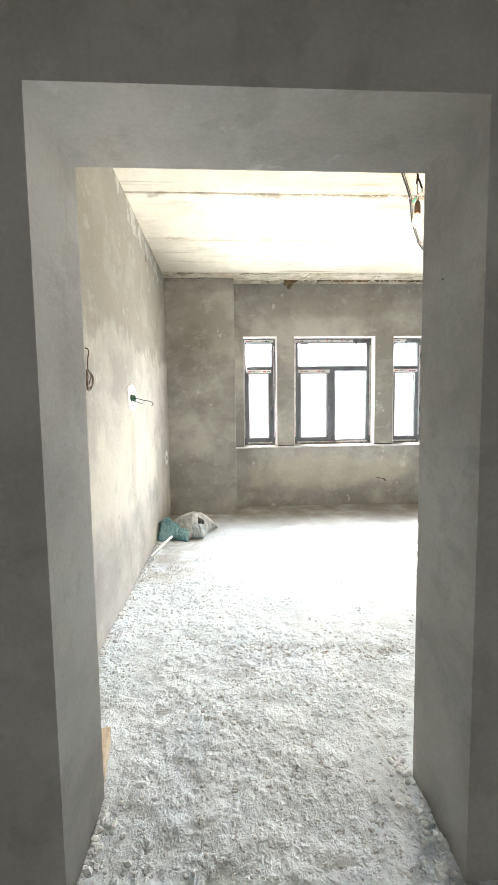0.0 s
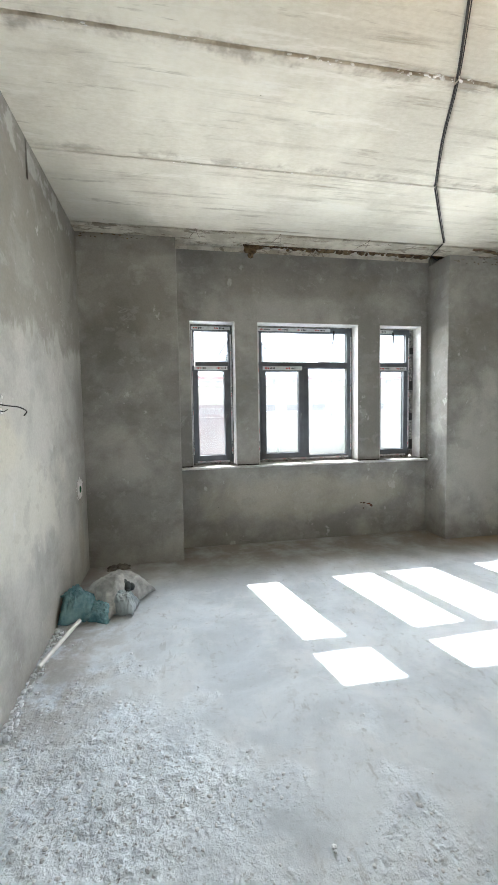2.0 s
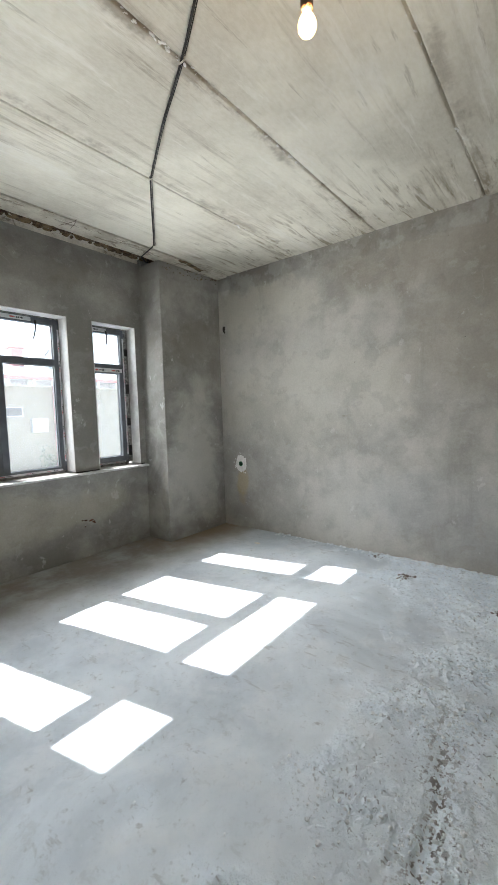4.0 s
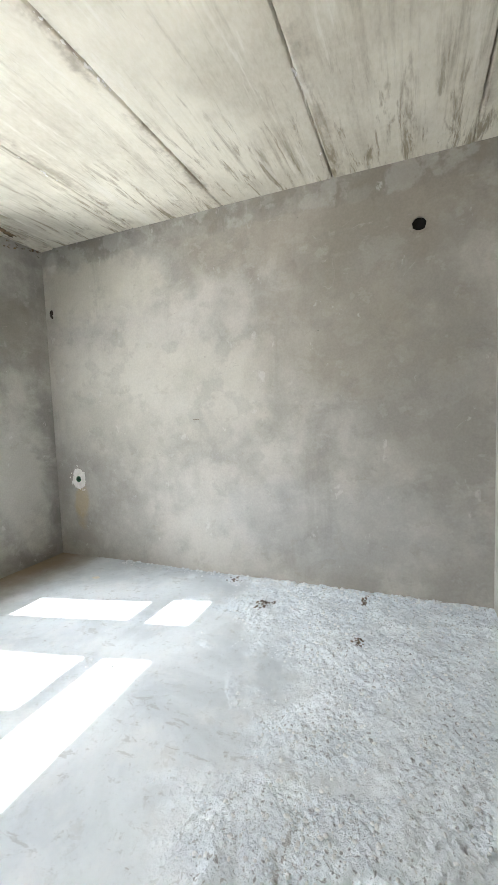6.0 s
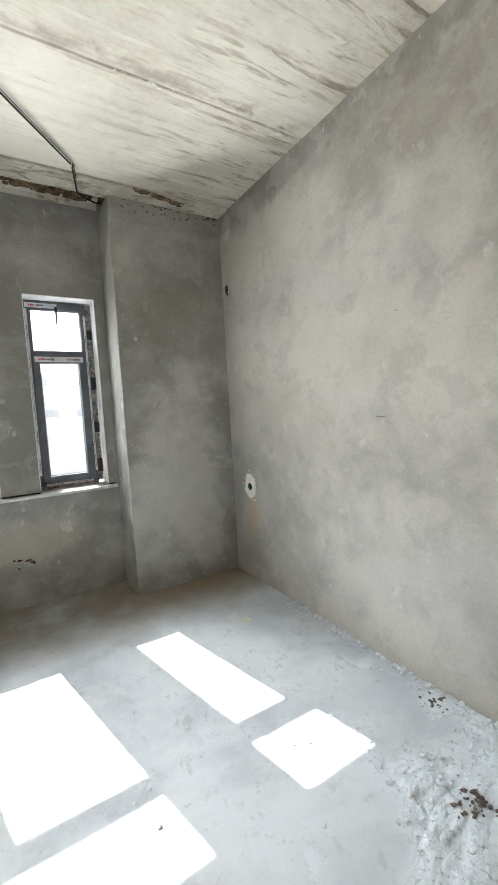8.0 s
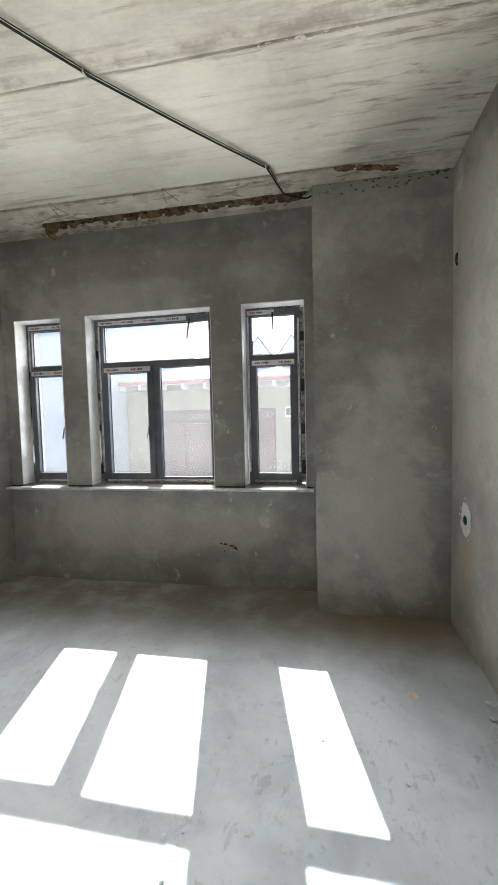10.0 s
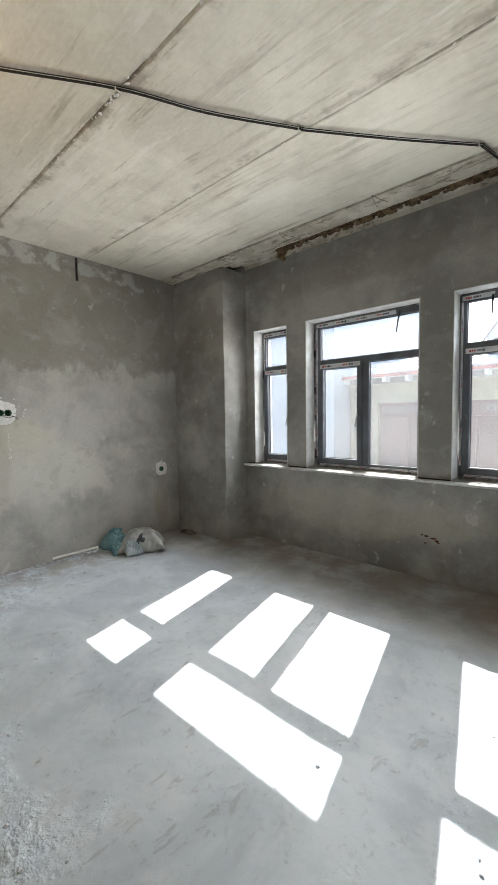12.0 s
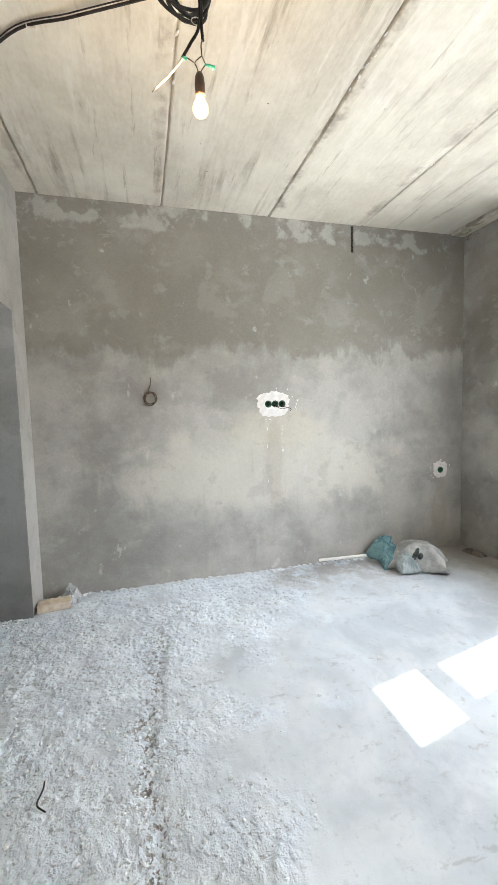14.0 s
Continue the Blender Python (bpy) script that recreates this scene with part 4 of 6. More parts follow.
def window(k, x0, x1, bars, sashes, transom, tape_top, rng):
    z0, z1 = 0.997, 2.651
    ya, yb = GLASS_Y - 0.035, GLASS_Y + 0.035
    root = thing("window_%d" % k, ((x0 + x1) / 2, GLASS_Y, z0),
                 "dark grey plastic window with a toplight and printed protective film on its frame", "window", kind="structure")
    inv = Matrix.Translation(-root.location)

    frame_ob = profile("window_frame", x0, x1, ya, yb, z0, z1, (bars[0], bars[1], 0.047, 0.061), GREY_ALU, root)
    box_part("transom", (x0 + 0.048, x1 - 0.048, ya + 0.001, yb - 0.001, transom - 0.035, transom + 0.035), GREY_ALU, root, 0.004)
    gx0, gx1 = x0 + bars[0], x1 - bars[1]
    pane(gx0, gx1, transom + 0.035, z1 - 0.061, GLASS_Y, root)
    gasket(gx0, gx1, transom + 0.035, z1 - 0.061, GLASS_Y, root)
    for kind, a, b, hside in sashes:
        if kind == "post":
            box_part("mullion", (a, b, ya + 0.001, yb - 0.001, z0 + 0.043, transom - 0.033), GREY_ALU, root, 0.004)
        elif kind == "fixed":
            pane(a, b, z0 + 0.045, transom - 0.035, GLASS_Y, root)
            gasket(a, b, z0 + 0.045, transom - 0.035, GLASS_Y, root)
        else:
            s = profile("sash", a, b, ya - 0.018, yb - 0.02, z0 + 0.022, transom - 0.016, (0.060, 0.060, 0.066, 0.060), GREY_ALU, root)
            pane(a + 0.060, b - 0.060, z0 + 0.088, transom - 0.076, GLASS_Y - 0.006, s)
            gasket(a + 0.060, b - 0.060, z0 + 0.088, transom - 0.076, GLASS_Y - 0.006, s)
            hx = a + 0.030 if hside == "l" else b - 0.030
            handle(hx, 1.56, ya - 0.018, s, 1 if hside == "l" else 1)
            tape_strip(root, a + 0.02, b - 0.02, ya - 0.0185, transom - 0.068, transom - 0.020, False, rng)
    tape_strip(root, x0 + 0.01, x0 + 0.01 + tape_top, ya - 0.001, z1 - 0.050, z1 - 0.008, False, rng)
    tape_strip(root, x0 + 0.05, x1 - 0.05, ya - 0.001, z0 + 0.001, z0 + 0.021, False, rng)
    tape_strip(root, x0 + 0.006, x0 + 0.024, ya - 0.001, z0 + 0.10, z1 - 0.06, True, rng)
    tape_strip(root, x1 - 0.024, x1 - 0.006, ya - 0.001, z0 + 0.10, z1 - 0.10, True, rng)
    for o in root.children:
        o.matrix_parent_inverse = inv
    # packers between frame and masonry
    a, b = OPEN[k - 1]
    for side, xx in ((0, x0), (1, x1)):
        lo, hi = (a + 0.007, x0) if side == 0 else (x1, b - 0.007)
        if hi - lo < 0.006:
            continue
        bm = bmesh.new()
        box(bm, lo, hi - 0.0005 if side == 0 else hi, ya + 0.012, yb - 0.01, z0, z1)
        g = part("packing", bm, FOAM, root)
        g.matrix_parent_inverse = inv
        z = z0 + 0.08
        while z < z1 - 0.1:
            hgt = rng.uniform(0.05, 0.14)
            p_ = box_part("packer", (lo + 0.002, hi - 0.001, ya - 0.006, ya + 0.011, z, min(z + hgt, z1 - 0.02)), GASKET, root)
            p_.matrix_parent_inverse = inv
            z += hgt + rng.uniform(0.14, 0.4)
    for zt, zb in ((z1, HEAD_Z + 0.0), (SILL_Z, z0)):
        p_ = box_part("packing", (x0, x1, ya + 0.006, yb, min(zt, zb), max(zt, zb)), FOAM, root)
        p_.matrix_parent_inverse = inv
    return root


rng = random.Random(11)
TR = 2.1885
w1 = window(1, 0.988, 1.487, (0.040, 0.044), [("sash", 1.004, 1.446, "r")], TR, 0.47, rng)
w2 = window(2, 1.800, 3.052, (0.062, 0.070), [("sash", 1.845, 2.392, "r"), ("post", 2.392, 2.465, ""), ("fixed", 2.465, 2.982, "")], TR, 0.95, rng)
w3 = window(3, 3.362, 3.872, (0.050, 0.050), [("sash", 3.392, 3.838, "l")], TR, 0.26, rng)


def loose_film(at, drop, lean, parent):
    """The torn end of a film strip, hanging."""
    x, z = at
    pts = [(x + lean * drop * (t ** 1.6), GLASS_Y - 0.045 - 0.02 * math.sin(t * 3.0), z - drop * t) for t in (0, 0.2, 0.4, 0.6, 0.8, 1.0)]
    bm = bmesh.new()
    prev = None
    for i, p in enumerate(pts):
        w = 0.011 * (1 - 0.5 * i / 5)
        row = [bm.verts.new((p[0] - w, p[1], p[2])), bm.verts.new((p[0] + w, p[1] - 0.004, p[2])), bm.verts.new((p[0] + w, p[1] - 0.0025, p[2])), bm.verts.new((p[0] - w, p[1] + 0.0015, p[2]))]
        if prev:
            for k in range(4):
                bm.faces.new((prev[k], prev[(k + 1) % 4], row[(k + 1) % 4], row[k]))
        else:
            bm.faces.new(row[::-1])
        prev = row
    bm.faces.new(prev)
    ob = part("torn_film", bm, GASKET, parent, "dark torn strip of film hanging loose")
    ob.matrix_parent_inverse = Matrix.Translation(-parent.location)


loose_film((2.80, HEAD_Z - 0.05), 0.20, -0.16, w2)
loose_film((3.62, HEAD_Z - 0.05), 0.17, 0.0, w3)


def build_sill():
    bm = bmesh.new()
    n = 60
    rows = []
    for i in range(n + 1):
        x = PW + 0.003 + (PE - 0.02 - PW - 0.006) * i / n
        w = 0.0015 * noise.noise(Vector((x * 3, 0, 0)))
        rows.append([bm.verts.new(c) for c in ((x, 7.11, SILL_Z - 0.006), (x, YN - 0.08 + w, SILL_Z - 0.006), (x, YN - 0.084 + w, SILL_Z - 0.010), (x, YN - 0.084 + w, SILL_Z - 0.026), (x, YN - 0.080 + w, SILL_Z - 0.029), (x, 7.11, SILL_Z - 0.029))])
    for a, b in zip(rows, rows[1:]):
        for k in range(6):
            bm.faces.new((a[k], a[(k + 1) % 6], b[(k + 1) % 6], b[k]))
    bm.faces.new(rows[0][::-1])
    bm.faces.new(rows[-1])
    bmesh.ops.recalc_face_normals(bm, faces=bm.faces)
    s = part("window_sill", bm, SILL)
    structure(s, "long pale dusty sill board running under the three windows")
    return s


build_sill()
# dark strips on the wall paint the black shadow line above the sill
for _a, _b in ((PW + 0.002, OPEN[0][0]), (OPEN[0][1], OPEN[1][0]), (OPEN[1][1], OPEN[2][0]), (OPEN[2][1], PE - 0.026)):
    structure(box_part("sill_shadow_strip", (_a + 0.003, _b - 0.003, YN - 0.004, YN - 0.0005, SILL_Z - 0.0055, SILL_Z + 0.008), DARK_HOLE), "dark strip painted as the shadow line between the sill board and the wall")


# ---- things in the room ----
def ragged(cx, cy, w, h, seed, n=64):
    """An uneven blot outline."""
    out = []
    for k in range(n):
        a = 2 * math.pi * k / n
        q = 1 + 0.16 * noise.noise(Vector((math.cos(a) * 1.6, math.sin(a) * 1.6, seed))) + 0.16 * noise.noise(Vector((math.cos(a) * 6, math.sin(a) * 6, seed + 3)))
        c, s_ = math.cos(a), math.sin(a)
        e = (abs(c) ** 2.6 + abs(s_) ** 2.6) ** (-1 / 2.6)
        out.append((cx + c * w * e * q, cy + s_ * h * e * q))
    return out


def socket(name, face, wall_x, centres, z, w, h, seed, label, off=0.0):
    """Back boxes set in a white gypsum patch; face: +1 for the west wall, -1 for the east wall."""
    mid = sum(centres) / len(centres)
    root = thing(name, (wall_x, mid, z), label, "socket box")
    pose_ = (FACE_W if face > 0 else FACE_E).copy()
    local = Matrix.Translation((0.0005 * face, 0, 0)) @ pose_
    sg = 1 if face > 0 else -1
    holes = [circle(sg * (c - mid), 0, 0.0345, 24) for c in centres]
    plate("patch", ragged(sg * off, 0.004, w, h, seed), holes, 0.005, PUTTY, local, root, "white gypsum patch with a ragged edge", 0.0008)
    rng = random.Random(seed)
    for _ in range(9):
        bm = bmesh.new()
        a = rng.uniform(0, 6.28)
        p = Vector((face * 0.002, math.cos(a) * w * rng.uniform(1.2, 1.5), math.sin(a) * h * rng.uniform(1.15, 1.5)))
        m = Matrix.Translation(p) @ Matrix.Diagonal((0.004, rng.uniform(0.004, 0.010), rng.uniform(0.004, 0.012), 1))
        bmesh.ops.create_icosphere(bm, subdivisions=1, radius=1.0, matrix=m)
        part("splash", bm, PUTTY, root)
    for i, c in enumerate(centres):
        bm = bmesh.new()
        n = 24
        rings = []
        for x, r in ((0.009, 0.034), (0.009, 0.0305), (-0.045, 0.0300)):
            rings.append([bm.verts.new((face * x, c - mid + r * math.cos(2 * math.pi * k / n), r * math.sin(2 * math.pi * k / n))) for k in range(n)])
        outer = [bm.verts.new((face * 0.001, c - mid + 0.034 * math.cos(2 * math.pi * k / n), 0.034 * math.sin(2 * math.pi * k / n))) for k in range(n)]
        rings = [outer] + rings
        for a, b in zip(rings, rings[1:]):
            for k in range(n):
                bm.faces.new((a[k], a[(k + 1) % n], b[(k + 1) % n], b[k]))
        bm.faces.new(rings[-1])
        bmesh.ops.recalc_face_normals(bm, faces=bm.faces)
        b_ = part("back_box", bm, GREEN_PVC, root, "green round plastic back box")
        rr = random.Random(seed + i)
        tube_part("wire_end", glide([(-0.040 * face, c - mid, 0.005), (-0.012 * face, c - mid + rr.uniform(-.012, .012), rr.uniform(-.012, .012)), (-0.004 * face, c - mid + rr.uniform(-.018, .018), rr.uniform(-.018, .018)), (-0.025 * face, c - mid + 0.01, -0.012)], 5), 0.004, BLACK_CABLE, b_, 6)
    return root


s3 = socket("wall_socket_box", 1, XW, (4.262, 4.333, 4.404), 1.660, 0.165, 0.118, 3, "three green socket boxes in a ragged white gypsum patch", off=-0.018)
tube_part("loose_wire", glide([(-0.01, -0.07, -0.012), (0.05, -0.075, -0.006), (0.11, -0.03, -0.022), (0.15, 0.04, -0.030), (0.165, 0.10, -0.050), (0.150, 0.105, -0.072)], 6), 0.0032, BLACK_CABLE, s3, 6, "thin black wire sticking out")
tube_part("loose_wire", glide([(-0.01, 0.0, -0.010), (0.03, 0.01, -0.030), (0.07, 0.05, -0.050), (0.08, 0.09, -0.040)], 6), 0.0025, BLACK_CABLE, s3, 6, "thin black wire sticking out")
socket("wall_socket_box", 1, XW, (6.250,), 0.888, 0.092, 0.088, 8, "single green socket box in a small white gypsum patch")
socket("wall_socket_box", -1, XE, (6.215,), 0.880, 0.088, 0.105, 15, "single green socket box in white gypsum above a yellowish drip")


def gypsum_drips():
    """Dashed white runs below the three-gang box."""
    bm = bmesh.new()
    rng = random.Random(2)
    for y, za, zb, dens in ((4.40, 1.50, 1.16, 0.45), (4.245, 1.50, 0.75, 0.28), (4.41, 1.30, 1.22, 0.9)):
        z = za
        while z > zb:
            l = rng.uniform(0.01, 0.05)
            if rng.random() < dens:
                m = Matrix.Translation((0.0, y + rng.uniform(-.004, .004) - 4.333, z - l / 2 - 1.3)) @ Matrix.Diagonal((0.002, rng.uniform(.002, .005), l / 2, 1))
                bmesh.ops.create_icosphere(bm, subdivisions=1, radius=1.0, matrix=m)
            z -= l + 0.006
    ob = part("gypsum_drip", bm, PUTTY)
    ob.location = (XW + 0.001, 4.333, 1.3)
    tagged(ob, "dried white gypsum drips running down a grey wall", "plaster drip", "", "stuff")


gypsum_drips()


def wire_loop():
    root = thing("wire_loop", (XW, 3.148, 1.735), "thin dull wire hanging in a small coil on plaster", "wire")
    pts = [(-0.01, 0.006, 0.19), (0.014, 0.006, 0.186), (0.018, 0.010, 0.16), (0.012, 0.004, 0.12), (0.016, -0.012, 0.075)]
    for k in range(60):
        a = math.pi * 0.62 + k * 0.36
        r = 0.050 + 0.008 * math.sin(k * 0.57)
        pts.append((0.018 + 0.006 * math.sin(k * 0.7), r * math.cos(a), r * 1.12 * math.sin(a)))
    tube_part("wire", glide(pts, 4), 0.0040, COPPER, root, 6)
    tube_part("tail", glide([(0.02, -0.02, 0.055), (0.04, -0.035, 0.02), (0.03, -0.045, -0.03)], 5), 0.0032, COPPER, root, 6)


wire_loop()

# dark plug in the chase, coloured as the shade of its depth
plug = box_part("chase_shade", (XW - 0.05, XW - 0.012, 5.171, 5.201, 3.156, 3.414), DARK_HOLE)
structure(plug, "dark fill painted as the shade in a narrow chase under the ceiling")


def hole_rim(name, cx, cy, r, seed, place, label):
    ob = plate(name, circle(cx, cy, r * 1.28, 30, 0.16, random.Random(seed)), [circle(cx, cy, r * 0.97, 22, 0.07, random.Random(seed + 1))], 0.006, DARK_HOLE if seed > 90 else PLASTER_E, place, None, "", 0.0015)
    structure(ob, label)


hole_rim("hole_rim", 0, 0, 0.054, 7, Matrix.Translation((XE - 0.0005, 2.675, 2.935)) @ FACE_E, "chipped rim of a round black hole")
# capped near-black plug, its colour stands for the shade inside the hole
bm = bmesh.new()
tube(bm, [(XE + 0.02, 2.675, 2.935), (XE + 0.29, 2.675, 2.935)], 0.0535, 24, caps=True)
structure(part("hole_shade", bm, BORE_SHADE), "near-black plug painted as the shaded inside of a round hole")
# dark lumps on the plaster, coloured as the shade of a chipped hole
for p_ in (pose(0, 0, 0),):
    bm = bmesh.new()
    rng_ = random.Random(6)
    for k in range(9):
        m = Matrix.Translation((XE - 0.002, 6.452 + rng_.uniform(-.014, .014), 2.722 + rng_.uniform(-.05, .05))) @ Matrix.Diagonal((0.006, rng_.uniform(.008, .016), rng_.uniform(.012, .028), 1))
        bmesh.ops.create_icosphere(bm, subdivisions=2, radius=1.0, matrix=m)
    structure(part("chipped_hole_shade", bm, DARK_HOLE), "dark lumps painted as the shade of a chipped hole near the corner")
bm = bmesh.new()
for k in range(46):
    x = rng_.uniform(4.06, 5.0)
    q = rng_.random() ** 1.6
    m = Matrix.Translation((x, YP + 0.001, 3.405 - 0.09 * q)) @ Matrix.Rotation(rng_.uniform(-.5, .5), 4, "Y") @ Matrix.Diagonal((rng_.uniform(.006, .022), 0.003, rng_.uniform(.004, .010), 1))
    bmesh.ops.create_icosphere(bm, subdivisions=1, radius=1.0, matrix=m)
for k in range(24):
    x = rng_.uniform(-0.12, 0.80)
    m = Matrix.Translation((x, YP + 0.001, 3.408 - 0.04 * rng_.random())) @ Matrix.Diagonal((rng_.uniform(.006, .020), 0.003, rng_.uniform(.004, .008), 1))
    bmesh.ops.create_icosphere(bm, subdivisions=1, radius=1.0, matrix=m)
structure(part("dark_chips", bm, BROWN), "dark chips in the plaster at the top of the piers")
n_ = tube_part("nail", [(XE + 0.01, 4.640, 1.512), (XE - 0.012, 4.650, 1.512), (XE - 0.014, 4.700, 1.513)], 0.0028, COPPER, None, 6)
tagged(n_, "thin bent nail stuck in a grey wall", "nail")
bm = bmesh.new()
rng_ = random.Random(16)
for x, z, a, b in ((3.10, 0.425, .012, .008), (3.14, 0.418, .022, .009), (3.205, 0.405, .030, .010), (3.235, 0.385, .020, .012), (3.25, 0.37, .012, .008), (3.13, 0.35, .008, .010)):
    m = Matrix.Translation((x, YN - 0.0005, z)) @ Matrix.Rotation(rng_.uniform(-.6, .6), 4, "Y") @ Matrix.Diagonal((a, 0.004, b, 1))
    bmesh.ops.create_icosphere(bm, subdivisions=2, radius=1.0, matrix=m)
structure(part("plaster_chips", bm, BRICK_BURNT), "small reddish chips in the plaster under the window")


# ---- cables and lamp ----
def ceiling_cable():
    root = thing("ceiling_cable", (2.5, 4.5, CEIL), "thick black cable clipped across a pale concrete ceiling", "cable")
    inv = Matrix.Translation(-root.location)
    z = CEIL - 0.018
    way = [(0.62, 2.17, z - .03), (0.95, 2.20, z), (1.369, 2.55, z), (1.532, 2.845, z - .01), (1.70, 3.17, z - .016), (1.838, 3.427, z - .020), (2.03, 3.765, z - .016), (2.355, 4.285, z), (2.59, 4.73, z - .012),
           (2.885, 5.215, z), (2.905, 5.25, z), (2.93, 5.285, z), (3.30, 5.735, z - .006), (3.68, 6.195, z), (3.70, 6.22, z), (3.712, 6.25, z - .002), (3.75, 6.40, z - .006), (3.785, 6.54, z - .008), (3.80, 6.565, z - .012), (3.86, 6.615, z - .014), (3.96, 6.690, z), (4.005, 6.72, z + .03)]
    c = tube_part("cable", glide(way, 7), 0.0064, BLACK_CABLE, root, 10)
    c.matrix_parent_inverse = inv
    c = tube_part("cable", glide([(x + 0.010, y - 0.007, w + 0.006) for x, y, w in way[1:17]], 7), 0.0030, BLACK_CABLE, root, 8)
    c.matrix_parent_inverse = inv
    for x, y in ((2.357, 4.288), (2.903, 5.240), (1.44, 2.66), (3.70, 6.215), (1.845, 3.43)):
        bm = bmesh.new()
        box(bm, x - 0.004, x + 0.004, y - 0.022, y + 0.022, z - 0.014, z - 0.0095, 0.001)
        box(bm, x - 0.004, x + 0.004, y - 0.022, y - 0.018, z - 0.012, CEIL + 0.012, 0.001)
        box(bm, x - 0.003, x + 0.003, y + 0.014, y + 0.022, z - 0.012, CEIL + 0.012, 0.001)
        o = part("clip", bm, WHITE_WIRE, root)
        o.matrix_parent_inverse = inv


def hanging_lamp():
    bx, by = 1.985, 3.345
    root = thing("bulb_lamp", (bx, by, 2.735), "bare lit bulb in a brown holder hanging from black cable", "ceiling lamp")
    # glass, with its base at the root
    bm = bmesh.new()
    prof = [(0.0, 0.0), (0.012, 0.003), (0.022, 0.010), (0.0285, 0.022), (0.0295, 0.034), (0.0265, 0.046), (0.020, 0.058), (0.0145, 0.068), (0.0125, 0.078)]
    n = 20
    rings = [[bm.verts.new((r * math.cos(2 * math.pi * k / n), r * math.sin(2 * math.pi * k / n), z)) for k in range(n)] for r, z in prof[1:]]
    tip = bm.verts.new((0, 0, 0))
    for k in range(n):
        bm.faces.new((tip, rings[0][(k + 1) % n], rings[0][k]))
    for a, b in zip(rings, rings[1:]):
        for k in range(n):
            bm.faces.new((a[k], a[(k + 1) % n], b[(k + 1) % n], b[k]))
    part("bulb", bm, BULB, root, "glowing warm clear bulb", smooth=True).visible_shadow = False
    tube_part("holder", [(0, 0, 0.076), (0, 0, 0.084), (0, 0, 0.12), (0, 0, 0.145), (0, 0, 0.160), (0, 0, 0.166)], [0.017, 0.0195, 0.0200, 0.018, 0.012, 0.005], BAKELITE, root, 16, "brown bakelite bulb holder")
    j = (0.0, 0.012, 0.225)
    for e in (-1, 1):
        tube_part("wire", glide([(0, e * 0.004, 0.163), (0.002, e * 0.012 + 0.002, 0.180), (0.0, e * 0.020 + 0.004, 0.196), (0.004, e * 0.008 + 0.008, 0.212), j], 5), 0.0022, COPPER, root, 6)
    tube_part("wire", glide([(0, -0.020, 0.196), (0.004, -0.042, 0.203), (0.002, -0.058, 0.206)], 5), 0.0022, COPPER, root, 6)
    tube_part("green_joint", glide([(0.0, 0.022, 0.196), (0.003, 0.040, 0.192), (0.0, 0.060, 0.189)], 4), [0.004, 0.004, 0.004, 0.005, 0.006, 0.006, 0.007, 0.008, 0.009][:9], GREEN_TAPE, root, 8, "green taped wire joint")
    tube_part("green_joint", glide([(0.002, -0.045, 0.203), (0.0, -0.062, 0.207)], 3), 0.005, GREEN_TAPE, root, 8, "green taped wire joint")
    tube_part("wire", glide([j, (0.003, 0.010, 0.26), (0.002, 0.018, 0.29)], 5), 0.0028, COPPER, root, 6)
    # dropped cable ends
    tube_part("cable_end", glide([(0.0, 0.018, 0.280), (0.003, 0.014, 0.33), (0.0, 0.016, 0.40), (-0.002, 0.006, 0.47), (-0.004, 0.01, 0.56)], 6), 0.0062, BLACK_CABLE, root, 8)
    tube_part("cable_end", glide([(-0.002, -0.062, 0.208), (0.0, -0.030, 0.262), (0.0, 0.002, 0.32), (0.004, 0.010, 0.40), (0.0, 0.0, 0.50), (0.0, -0.01, 0.60)], 6), 0.0058, BLACK_CABLE, root, 8)
    tube_part("bare_lead", glide([(-0.002, -0.060, 0.209), (-0.004, -0.100, 0.155), (0.0, -0.150, 0.098), (0.002, -0.168, 0.078)], 6), 0.0042, WHITE_WIRE, root, 8, "pale stripped cable lead")
    tube_part("bare_tip", [(0.002, -0.164, 0.082), (0.003, -0.180, 0.062)], 0.0022, COPPER, root, 6)
    tube_part("tie", [(0.0, 0.022 * math.cos(a) - 0.002, 0.345 + 0.014 * math.sin(a)) for a in [k * math.pi / 6 for k in range(10)]], 0.0018, WHITE_WIRE, root, 6)


